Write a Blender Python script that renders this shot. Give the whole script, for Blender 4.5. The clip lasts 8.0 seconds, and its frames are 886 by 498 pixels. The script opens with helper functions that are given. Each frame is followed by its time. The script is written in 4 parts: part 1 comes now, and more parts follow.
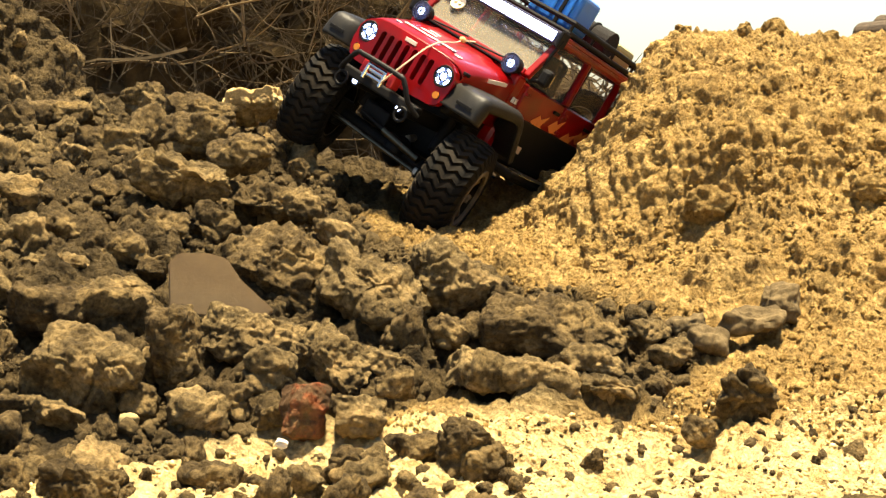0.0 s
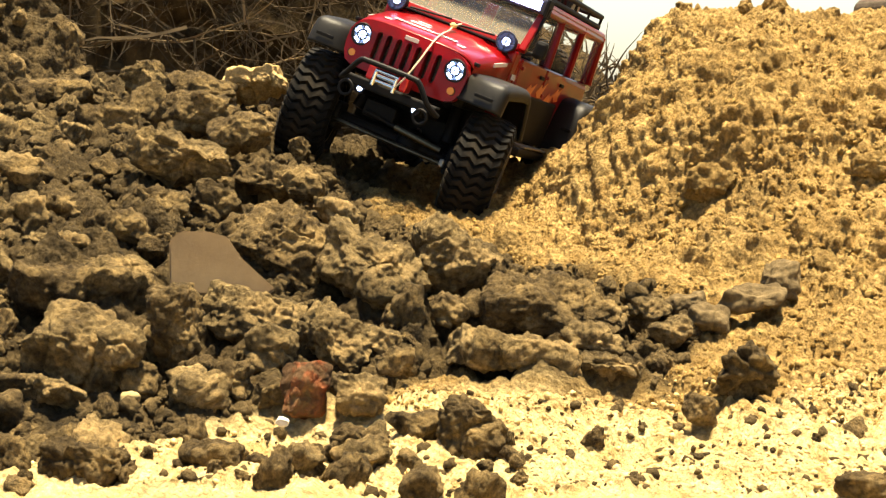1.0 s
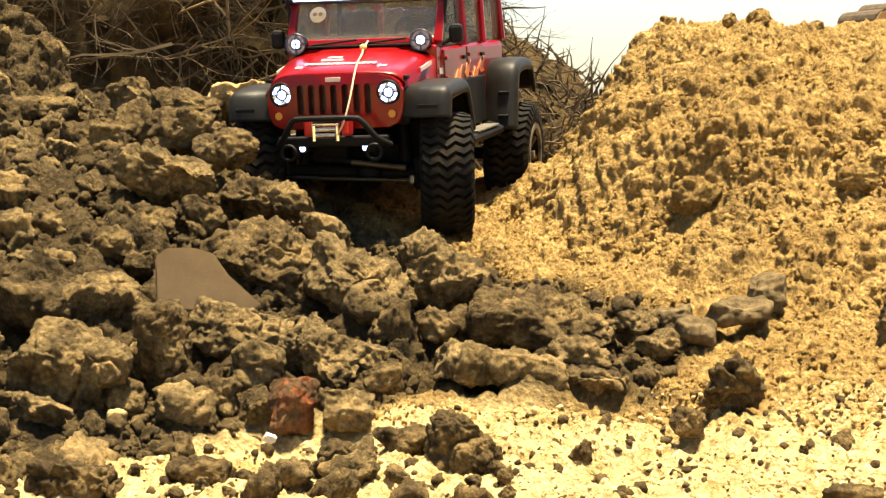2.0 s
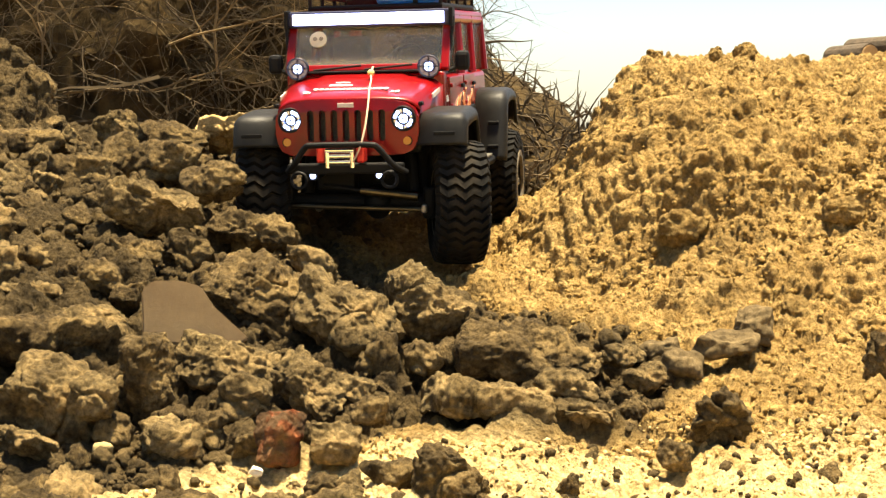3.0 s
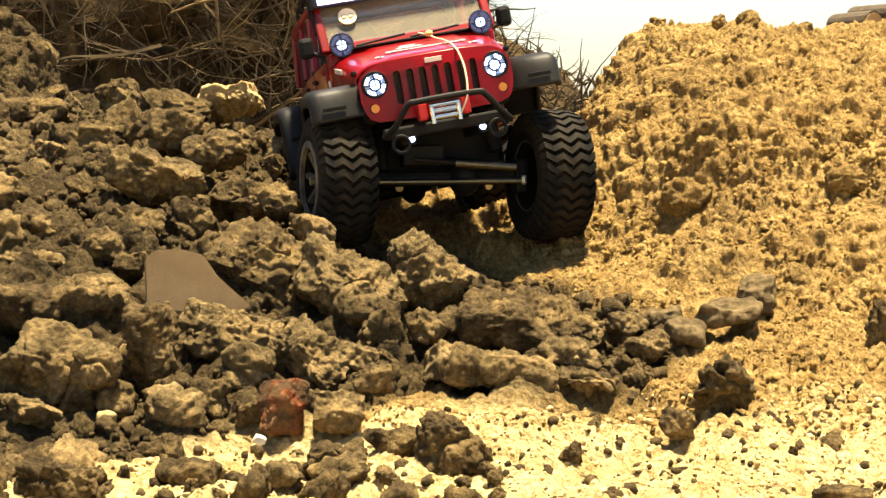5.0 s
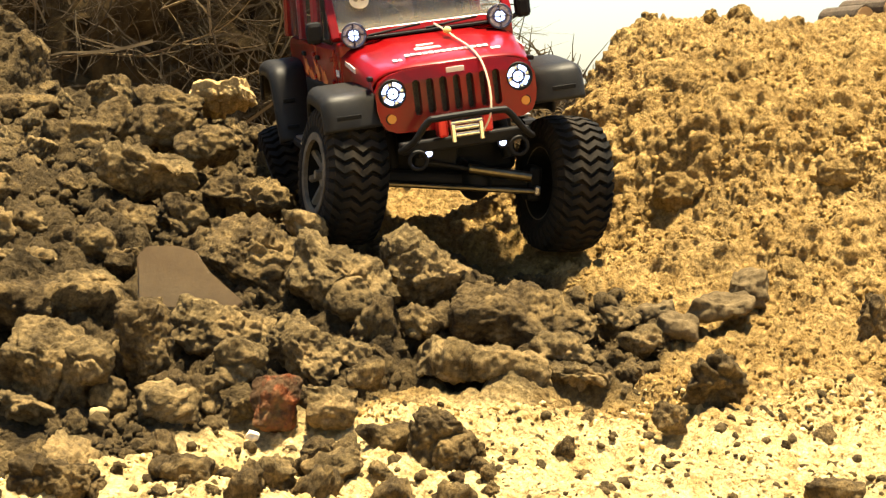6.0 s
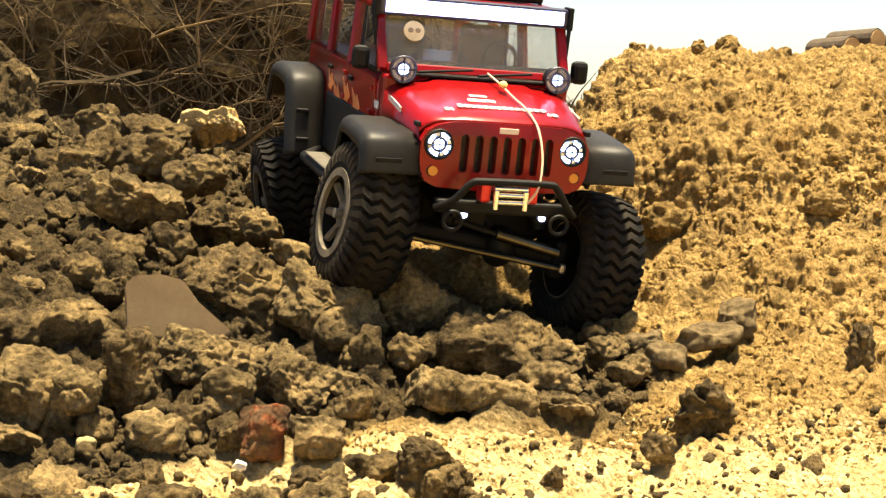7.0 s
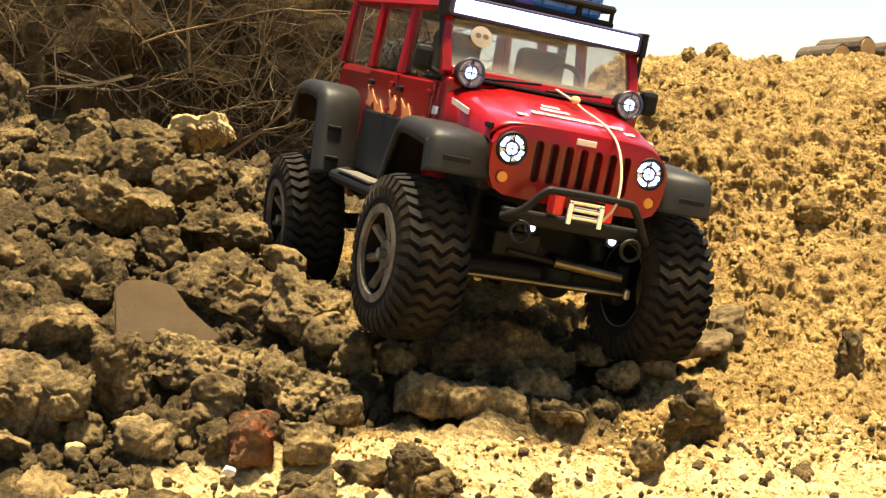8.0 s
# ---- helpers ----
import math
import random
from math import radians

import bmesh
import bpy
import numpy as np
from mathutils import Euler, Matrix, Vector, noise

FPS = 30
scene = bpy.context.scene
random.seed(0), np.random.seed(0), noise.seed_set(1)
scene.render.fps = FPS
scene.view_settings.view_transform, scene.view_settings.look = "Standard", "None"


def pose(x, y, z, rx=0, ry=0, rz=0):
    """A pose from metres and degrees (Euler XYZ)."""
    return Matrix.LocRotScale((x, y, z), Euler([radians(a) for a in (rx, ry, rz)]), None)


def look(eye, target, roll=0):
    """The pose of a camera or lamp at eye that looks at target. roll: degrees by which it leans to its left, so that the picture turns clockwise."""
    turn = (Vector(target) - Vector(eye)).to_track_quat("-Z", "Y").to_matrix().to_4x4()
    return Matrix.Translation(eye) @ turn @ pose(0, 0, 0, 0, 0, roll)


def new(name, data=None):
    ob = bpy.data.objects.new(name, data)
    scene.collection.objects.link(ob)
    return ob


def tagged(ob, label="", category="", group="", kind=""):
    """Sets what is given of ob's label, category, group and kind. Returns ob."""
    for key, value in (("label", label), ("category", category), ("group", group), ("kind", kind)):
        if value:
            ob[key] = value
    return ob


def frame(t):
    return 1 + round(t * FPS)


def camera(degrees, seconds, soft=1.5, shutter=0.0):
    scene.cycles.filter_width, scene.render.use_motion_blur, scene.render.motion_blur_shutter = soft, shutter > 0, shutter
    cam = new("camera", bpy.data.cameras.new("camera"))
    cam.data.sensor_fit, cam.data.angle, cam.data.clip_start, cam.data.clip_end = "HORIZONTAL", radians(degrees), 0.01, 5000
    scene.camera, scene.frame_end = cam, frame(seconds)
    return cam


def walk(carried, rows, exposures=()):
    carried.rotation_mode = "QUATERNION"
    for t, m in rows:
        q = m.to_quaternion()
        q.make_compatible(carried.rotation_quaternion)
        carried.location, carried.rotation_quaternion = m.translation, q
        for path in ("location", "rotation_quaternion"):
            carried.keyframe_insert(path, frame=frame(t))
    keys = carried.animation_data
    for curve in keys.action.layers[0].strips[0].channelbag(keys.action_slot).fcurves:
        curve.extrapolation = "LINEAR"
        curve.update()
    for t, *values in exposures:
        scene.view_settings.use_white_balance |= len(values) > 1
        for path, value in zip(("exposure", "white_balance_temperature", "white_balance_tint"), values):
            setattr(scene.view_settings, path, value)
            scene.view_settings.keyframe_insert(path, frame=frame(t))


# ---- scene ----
cam = camera(29.3, 8.0, soft=1.35)
EYE = (0.0, 0.0, 0.22)
PATH = [
    (0, pose(*EYE, 85.090, -0.384, 0.810)),
    (0.5, pose(*EYE, 84.719, -0.370, 0.838)),
    (1, pose(*EYE, 84.349, -0.295, 0.823)),
    (1.2, pose(*EYE, 84.318, -0.307, 0.702)),
    (2.3, pose(*EYE, 85.146, 0.102, 0.254)),
    (2.5, pose(*EYE, 85.331, 0.099, 0.219)),
    (3, pose(*EYE, 85.967, -0.026, -0.102)),
    (3.5, pose(*EYE, 86.100, 0.000, -0.000)),
    (4, pose(*EYE, 85.881, 0.024, -0.164)),
    (4.5, pose(*EYE, 85.482, -0.026, -0.101)),
    (5, pose(*EYE, 84.903, 0.040, -0.015)),
    (5.2, pose(*EYE, 84.865, 0.035, -0.076)),
    (6.3, pose(*EYE, 84.718, 0.297, -0.435)),
    (6.5, pose(*EYE, 84.818, 0.282, -0.599)),
    (7, pose(*EYE, 85.741, 0.091, -0.673)),
    (7.5, pose(*EYE, 85.955, -0.054, -0.763)),
    (8, pose(*EYE, 85.954, -0.131, -0.994)),
]
walk(cam, PATH, [(0.0, 2.1, 7000, 10), (8.0, 2.1, 7000, 10)])

# ---------------------------------------------------------------- light
world = bpy.data.worlds.new("sky")
scene.world = world
world.use_nodes = True
wn = world.node_tree.nodes
sky = wn.new("ShaderNodeTexSky")
sky.sky_type, sky.sun_disc = "NISHITA", False
sky.sun_elevation, sky.sun_rotation = radians(83), radians(67)
sky.dust_density = 0.6
wn["Background"].inputs["Strength"].default_value = 0.046
world.node_tree.links.new(sky.outputs[0], wn["Background"].inputs["Color"])
sun = new("sun", bpy.data.lights.new("sun", "SUN"))
sun.data.energy, sun.data.angle, sun.data.color = 4.8, radians(5), (1.0, 0.88, 0.64)
sun.matrix_world = look((0.28, 1.52, 2.5), (0.0, 1.4, 0.0))


# ---------------------------------------------------------------- materials
def grained(nt, tc, colour, amount, scale):
    """Lighter and darker grains over a colour."""
    n = nt.nodes.new("ShaderNodeTexNoise")
    n.inputs["Scale"].default_value, n.inputs["Detail"].default_value, n.inputs["Roughness"].default_value = scale, 5, 0.7
    nt.links.new(tc.outputs["Object"], n.inputs["Vector"])
    mp = nt.nodes.new("ShaderNodeMapRange")
    mp.inputs["From Min"].default_value, mp.inputs["From Max"].default_value = 0.33, 0.67
    mp.inputs["To Min"].default_value, mp.inputs["To Max"].default_value = 1 - amount, 1 + amount
    nt.links.new(n.outputs["Fac"], mp.inputs["Value"])
    hs = nt.nodes.new("ShaderNodeHueSaturation")
    nt.links.new(mp.outputs["Result"], hs.inputs["Value"])
    nt.links.new(colour, hs.inputs["Color"])
    return hs.outputs["Color"]


def material(name, color, rough=0.6, metal=0.0, color2=None, scale=60.0, detail=6.0, bump=0.0, bump_scale=200.0,
             spots=None, spot_scale=20.0, spread=(0.35, 0.65), coat=0.0, vary=0.0, emit=0.0, gloss=0.5, grain=0.0):
    """A procedural surface: two noise scales of colour, fine relief, and a random shift from piece to piece."""
    m = bpy.data.materials.new(name)
    m.use_nodes = True
    nt = m.node_tree
    bs = nt.nodes["Principled BSDF"]
    bs.inputs["Roughness"].default_value, bs.inputs["Metallic"].default_value = rough, metal
    bs.inputs["Coat Weight"].default_value = coat
    bs.inputs["Specular IOR Level"].default_value = gloss
    bs.inputs["Base Color"].default_value = (*color, 1)
    tc = nt.nodes.new("ShaderNodeTexCoord")
    link = nt.links.new
    out = None
    if color2:
        n = nt.nodes.new("ShaderNodeTexNoise")
        n.inputs["Scale"].default_value, n.inputs["Detail"].default_value = scale, detail
        n.inputs["Roughness"].default_value = 0.65
        link(tc.outputs["Object"], n.inputs["Vector"])
        r = nt.nodes.new("ShaderNodeValToRGB")
        r.color_ramp.elements[0].position, r.color_ramp.elements[1].position = spread
        r.color_ramp.elements[0].color, r.color_ramp.elements[1].color = (*color, 1), (*color2, 1)
        link(n.outputs["Fac"], r.inputs["Fac"])
        out = r.outputs["Color"]
    if spots:
        n = nt.nodes.new("ShaderNodeTexNoise")
        n.inputs["Scale"].default_value, n.inputs["Detail"].default_value = spot_scale, 4
        link(tc.outputs["Object"], n.inputs["Vector"])
        r = nt.nodes.new("ShaderNodeValToRGB")
        r.color_ramp.elements[0].position, r.color_ramp.elements[1].position = 0.5, 0.66
        link(n.outputs["Fac"], r.inputs["Fac"])
        mx = nt.nodes.new("ShaderNodeMix")
        mx.data_type = "RGBA"
        link(r.outputs["Color"], mx.inputs["Factor"])
        if out:
            link(out, mx.inputs["A"])
        else:
            mx.inputs["A"].default_value = (*color, 1)
        mx.inputs["B"].default_value = (*spots, 1)
        out = mx.outputs["Result"]
    if grain:
        out = grained(nt, tc, out, grain, scale * 5)
    if vary:
        oi = nt.nodes.new("ShaderNodeObjectInfo")
        mp = nt.nodes.new("ShaderNodeMapRange")
        mp.inputs["To Min"].default_value, mp.inputs["To Max"].default_value = 1 - vary, 1 + vary
        link(oi.outputs["Random"], mp.inputs["Value"])
        hs = nt.nodes.new("ShaderNodeHueSaturation")
        link(mp.outputs["Result"], hs.inputs["Value"])
        if out:
            link(out, hs.inputs["Color"])
        else:
            hs.inputs["Color"].default_value = (*color, 1)
        out = hs.outputs["Color"]
    if out:
        link(out, bs.inputs["Base Color"])
    if bump:
        n = nt.nodes.new("ShaderNodeTexNoise")
        n.inputs["Scale"].default_value, n.inputs["Detail"].default_value = bump_scale, 8
        n.inputs["Roughness"].default_value = 0.7
        link(tc.outputs["Object"], n.inputs["Vector"])
        b = nt.nodes.new("ShaderNodeBump")
        b.inputs["Strength"].default_value, b.inputs["Distance"].default_value = bump, 0.006
        link(n.outputs["Fac"], b.inputs["Height"])
        link(b.outputs["Normal"], bs.inputs["Normal"])
    if emit:
        bs.inputs["Emission Color"].default_value = (*color, 1)
        bs.inputs["Emission Strength"].default_value = emit
    return m


M_clod = material("dark_clay", grain=0.5, color=(0.036, 0.024, 0.010), rough=0.95, gloss=0.15, color2=(0.138, 0.094, 0.040), scale=55, bump=1.0, bump_scale=170,
                  spots=(0.20, 0.136, 0.056), spot_scale=28, vary=0.25)
M_red = material("brick_red", grain=0.4, color=(0.09, 0.052, 0.026), rough=0.95, gloss=0.1, color2=(0.42, 0.075, 0.022), scale=26, spread=(0.48, 0.66), bump=0.8, bump_scale=200, spots=(0.13, 0.09, 0.042), spot_scale=22)
M_sandy = material("sand_lump", grain=0.35, color=(0.34, 0.215, 0.07), rough=0.95, color2=(0.54, 0.38, 0.16), scale=60, bump=0.6, bump_scale=300, vary=0.12)
M_sand_fine = material("sand_grains", grain=0.4, color=(0.20, 0.118, 0.034), rough=1.0, gloss=0.05, color2=(0.42, 0.28, 0.10), scale=60, bump=0.9, bump_scale=260)
M_dry_fine = material("dry_sand_grains", grain=0.3, color=(0.45, 0.31, 0.12), rough=1.0, gloss=0.05, color2=(0.68, 0.52, 0.25), scale=40, bump=0.15, bump_scale=400)
M_clod_fine = material("clay_grains", grain=0.4, color=(0.045, 0.031, 0.013), rough=0.95, gloss=0.15, color2=(0.135, 0.093, 0.040), scale=30, bump=0.9, bump_scale=300)
M_pale_clay = material("pale_clay", grain=0.5, color=(0.066, 0.045, 0.019), rough=0.95, gloss=0.15, color2=(0.228, 0.161, 0.071), scale=50, bump=1.0, bump_scale=170, spots=(0.25, 0.168, 0.07), spot_scale=25, vary=0.15)
M_damp = material("damp_sand", grain=0.4, color=(0.14, 0.086, 0.030), rough=1.0, gloss=0.05, color2=(0.30, 0.20, 0.075), scale=60, bump=1.0, bump_scale=190)
M_stone = material("grey_stone", grain=0.35, color=(0.075, 0.053, 0.026), rough=0.95, gloss=0.1, color2=(0.15, 0.108, 0.054), scale=35, bump=0.4, bump_scale=250, vary=0.1)
M_pale = material("pale_pebble", (0.27, 0.195, 0.075), 0.85, color2=(0.36, 0.27, 0.115), scale=80)
M_chip = material("white_chip", (0.75, 0.70, 0.60), 0.7, color2=(0.6, 0.55, 0.45), scale=80)
M_bark = material("bark", (0.05, 0.035, 0.02), 0.95, color2=(0.10, 0.07, 0.04), scale=40, bump=0.8, bump_scale=120)
M_wood = material("cut_wood", (0.42, 0.28, 0.13), 0.8, color2=(0.30, 0.19, 0.08), scale=12)
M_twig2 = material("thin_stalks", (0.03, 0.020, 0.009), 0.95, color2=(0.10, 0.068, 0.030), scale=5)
M_slab = material("tile_stone", (0.155, 0.100, 0.046), 0.85, color2=(0.225, 0.150, 0.070), scale=18, bump=0.08, bump_scale=400)
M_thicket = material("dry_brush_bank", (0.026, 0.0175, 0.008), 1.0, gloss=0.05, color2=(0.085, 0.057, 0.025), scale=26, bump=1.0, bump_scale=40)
M_twig = material("dry_twig", (0.10, 0.066, 0.028), 0.9, color2=(0.25, 0.17, 0.075), scale=6, vary=0.3)
M_paint = material("red_paint", (0.22, 0.002, 0.0028), 0.28, gloss=0.2, coat=0.12, color2=(0.165, 0.002, 0.0026), scale=20, spots=(0.11, 0.006, 0.005), spot_scale=14)
M_black = material("black_plastic", (0.005, 0.005, 0.005), 0.6, gloss=0.15, color2=(0.010, 0.009, 0.008), scale=30)
M_blue_black = material("dark_blue_guard", (0.012, 0.012, 0.035), 0.4)
M_mesh = material("grille_mesh", (0.006, 0.006, 0.005), 0.6, color2=(0.07, 0.06, 0.035), scale=900, detail=1)
M_flare = material("grey_black_plastic", (0.010, 0.0098, 0.0085), 0.5, gloss=0.22, color2=(0.020, 0.018, 0.015), scale=25, bump=0.12, bump_scale=900)
M_tyre = material("rubber", (0.006, 0.0057, 0.005), 0.8, gloss=0.12, color2=(0.013, 0.0115, 0.009), scale=35, spots=(0.022, 0.017, 0.011), spot_scale=30, bump=0.2, bump_scale=500)
M_rim = material("dusty_rim", (0.16, 0.14, 0.11), 0.45, 0.7, color2=(0.28, 0.24, 0.18), scale=60)
M_dusty = material("dusty_wheel", (0.055, 0.045, 0.030), 0.8, 0.2, color2=(0.16, 0.13, 0.09), scale=70, spots=(0.20, 0.16, 0.10), spot_scale=45)
M_steel = material("worn_steel", (0.42, 0.39, 0.33), 0.38, 0.9, color2=(0.25, 0.22, 0.17), scale=70)
M_brass = material("dull_brass", (0.15, 0.125, 0.08), 0.34, 1.0, color2=(0.08, 0.068, 0.045), scale=50)
M_chrome = material("bright_metal", (0.75, 0.74, 0.70), 0.16, 1.0)
M_reflector = material("reflector", (0.55, 0.66, 0.95), 0.2, 0.9, color2=(0.35, 0.35, 0.38), scale=220, detail=2)
M_lens = material("dark_lens", (0.10, 0.10, 0.20), 0.25, 0.7, color2=(0.25, 0.25, 0.40), scale=260, detail=2)
M_lamp = material("lit_lamp", (0.45, 0.60, 1.0), 0.3, emit=2.0)
M_lamp2 = material("bright_lamp", (0.45, 0.58, 1.0), 0.3, emit=3.2)
M_bar = material("light_strip", (0.48, 0.55, 1.0), 0.3, emit=2.0)
M_amber = material("amber_lens", (0.55, 0.20, 0.02), 0.25)
M_redglass = material("red_lens", (0.4, 0.01, 0.01), 0.2)
M_redmetal = material("red_anodised", (0.5, 0.02, 0.02), 0.3, 0.4)
M_white = material("white_sticker", (0.72, 0.70, 0.66), 0.5, spots=(0.5, 0.3, 0.28), spot_scale=120)
M_badge = material("pale_badge", (0.62, 0.50, 0.42), 0.5)
M_cream = material("cream_sticker", (0.72, 0.60, 0.36), 0.5, spots=(0.6, 0.48, 0.28), spot_scale=90)
M_brown = material("brown_print", (0.25, 0.17, 0.07), 0.5)
M_flame = material("flame_orange", (0.62, 0.20, 0.05), 0.45, spots=(0.5, 0.12, 0.04), spot_scale=60)
M_seat = material("dark_cloth", (0.022, 0.02, 0.018), 0.9, gloss=0.2, bump=0.4, bump_scale=700)
M_rope = material("pale_rope", (0.55, 0.42, 0.28), 0.8)
M_yellow = material("yellow_knot", (0.6, 0.48, 0.16), 0.7)
M_bluebox = material("blue_plastic", (0.01, 0.13, 0.50), 0.4, spots=(0.02, 0.13, 0.38), spot_scale=40)
M_olive = material("olive_drab", (0.30, 0.29, 0.13), 0.6)


def glass_material(name, thin, thick):
    m = bpy.data.materials.new(name)
    m.use_nodes = True
    nt = m.node_tree
    bs = nt.nodes["Principled BSDF"]
    bs.inputs["Base Color"].default_value = (0.34, 0.30, 0.22, 1)
    bs.inputs["Roughness"].default_value = 0.08
    n = nt.nodes.new("ShaderNodeTexNoise")
    n.inputs["Scale"].default_value, n.inputs["Detail"].default_value = 30, 6
    r = nt.nodes.new("ShaderNodeMapRange")
    r.inputs["To Min"].default_value, r.inputs["To Max"].default_value = thin, thick
    nt.links.new(n.outputs["Fac"], r.inputs["Value"])
    nt.links.new(r.outputs["Result"], bs.inputs["Alpha"])
    return m


# the windscreen's beige film holds painted sky reflection as well as dust
M_glass = glass_material("dust_and_reflection_glass", 0.16, 0.42)
M_side_glass = glass_material("clear_glass", 0.05, 0.14)


# ---------------------------------------------------------------- mesh tools
def part(name, bm, mat, parent=None, label="", smooth=False):
    """Link a bmesh as one mesh object under a thing or a part."""
    me = bpy.data.meshes.new(name)
    bmesh.ops.recalc_face_normals(bm, faces=bm.faces[:])
    bm.to_mesh(me)
    bm.free()
    me.materials.append(mat)
    if smooth:
        me.polygons.foreach_set("use_smooth", [True] * len(me.polygons))
    ob = new(name, me)
    if parent:
        ob.parent = parent
    if label:
        ob["label"] = label
    return ob


def box(cx, cy, cz, sx, sy, sz, bevel=0.0, bm=None, turn=None):
    b = bmesh.new()
    bmesh.ops.create_cube(b, size=1)
    bmesh.ops.scale(b, vec=(sx, sy, sz), verts=b.verts)
    if bevel:
        bmesh.ops.bevel(b, geom=b.edges[:], offset=bevel, segments=2, affect="EDGES", profile=0.5)
    if turn:
        bmesh.ops.transform(b, matrix=turn, verts=b.verts)
    bmesh.ops.translate(b, vec=(cx, cy, cz), verts=b.verts)
    return join(bm, b)


def join(bm, b):
    if bm is None:
        return b
    me = bpy.data.meshes.new("tmp")
    b.to_mesh(me)
    b.free()
    bm.from_mesh(me)
    bpy.data.meshes.remove(me)
    return bm


def rod(p, q, r, r2=None, n=10, bm=None):
    """A closed round bar from p to q."""
    p, q = Vector(p), Vector(q)
    b = bmesh.new()
    bmesh.ops.create_cone(b, cap_ends=True, segments=n, radius1=r, radius2=r if r2 is None else r2, depth=(q - p).length)
    m = Matrix.Translation((p + q) / 2) @ (q - p).to_track_quat("Z", "Y").to_matrix().to_4x4()
    bmesh.ops.transform(b, matrix=m, verts=b.verts)
    return join(bm, b)


def tube(points, r, n=8, bm=None):
    """A bent bar through points, one skin, its corners mitred."""
    pts = [Vector(p) for p in points]
    b = bmesh.new()
    rings, side = [], None
    for k, p in enumerate(pts):
        d0, d1 = (p - pts[max(k - 1, 0)]).normalized(), (pts[min(k + 1, len(pts) - 1)] - p).normalized()
        way = (d0 + d1).normalized()
        side = (side - way * side.dot(way)).normalized() if side else way.orthogonal().normalized()
        up = way.cross(side)
        wide = r / max(0.6, (d1 if k == 0 else d0).dot(way))
        rings.append([b.verts.new(p + (side * math.cos(2 * math.pi * j / n) + up * math.sin(2 * math.pi * j / n)) * wide) for j in range(n)])
    for p, q in zip(rings, rings[1:]):
        for j in range(n):
            b.faces.new((p[j], p[(j + 1) % n], q[(j + 1) % n], q[j]))
    b.faces.new(rings[0]), b.faces.new(rings[-1])
    return join(bm, b)


# ---------------------------------------------------------------- the shape of the ground
def hash2(ix, iy, k):
    h = np.sin(ix * 127.1 + iy * 311.7 + k * 74.7) * 43758.5453
    return h - np.floor(h)


def vnoise(x, y, k=0):
    ix, iy = np.floor(x), np.floor(y)
    fx, fy = x - ix, y - iy
    ux, uy = fx * fx * (3 - 2 * fx), fy * fy * (3 - 2 * fy)
    a, b = hash2(ix, iy, k), hash2(ix + 1, iy, k)
    c, d = hash2(ix, iy + 1, k), hash2(ix + 1, iy + 1, k)
    return (a * (1 - ux) + b * ux) * (1 - uy) + (c * (1 - ux) + d * ux) * uy - 0.5


def fbm(x, y, octaves=4, k=0, gain=0.55):
    s, a = 0, 1
    for o in range(octaves):
        s = s + a * vnoise(x * 2 ** o + 17.3 * o, y * 2 ** o - 9.1 * o, k + o)
        a *= gain
    return s


def billow(x, y, octaves=3, k=0, gain=0.6):
    """Crumbly noise: rounded knobs with sharp creases between them."""
    s, a = 0, 1
    for o in range(octaves):
        s = s + a * (np.abs(vnoise(x * 2.1 ** o + 7.7 * o, y * 2.1 ** o + 3.9 * o, k + o)) * 4 - 0.5)
        a *= gain
    return s


def balls(x, y, k=0, lo=0.3, hi=0.78):
    """A heap of round crumbs of uneven size, one or none in each cell, as a height in cells."""
    wx, wy = x + 0.5 * vnoise(x * 1.7, y * 1.7, k + 3), y + 0.5 * vnoise(x * 1.7 + 9, y * 1.7, k + 4)
    ix, iy = np.floor(wx), np.floor(wy)
    top = np.zeros(np.shape(x))
    for dx in (-1, 0, 1):
        for dy in (-1, 0, 1):
            cx, cy = ix + dx, iy + dy
            r = lo + (hi - lo) * hash2(cx, cy, k + 9) ** 1.5
            d = ((wx - cx - hash2(cx, cy, k)) ** 2 + (wy - cy - hash2(cx, cy, k + 5)) ** 2) / r ** 2
            top = np.maximum(top, r * np.sqrt(np.clip(1 - d, 0, 1)))
    return top


def smooth(a, b, v):
    u = np.clip((v - a) / (b - a), 0, 1)
    return u * u * (3 - 2 * u)


def sandy(x, y):
    """How far a spot belongs to the sand heap (1) or to the dark clay (0)."""
    foot = np.interp(y, [0.9, 1.05, 1.12, 1.2, 1.3, 1.4, 1.55, 1.7, 1.9, 2.2], [0.10, 0.11, 0.13, 0.155, 0.165, 0.12, -0.03, -0.08, -0.08, 0.0])
    heap = smooth(-0.03, 0.03, x - foot + 0.05 * fbm(x * 12, y * 12, 2, 3))
    near = smooth(1.16, 1.08, y + 0.25 * np.clip(-x - 0.05, 0, 1) * 2.5 + 0.09 * fbm(x * 9, y * 9, 3, 8))
    return np.maximum(heap, near)


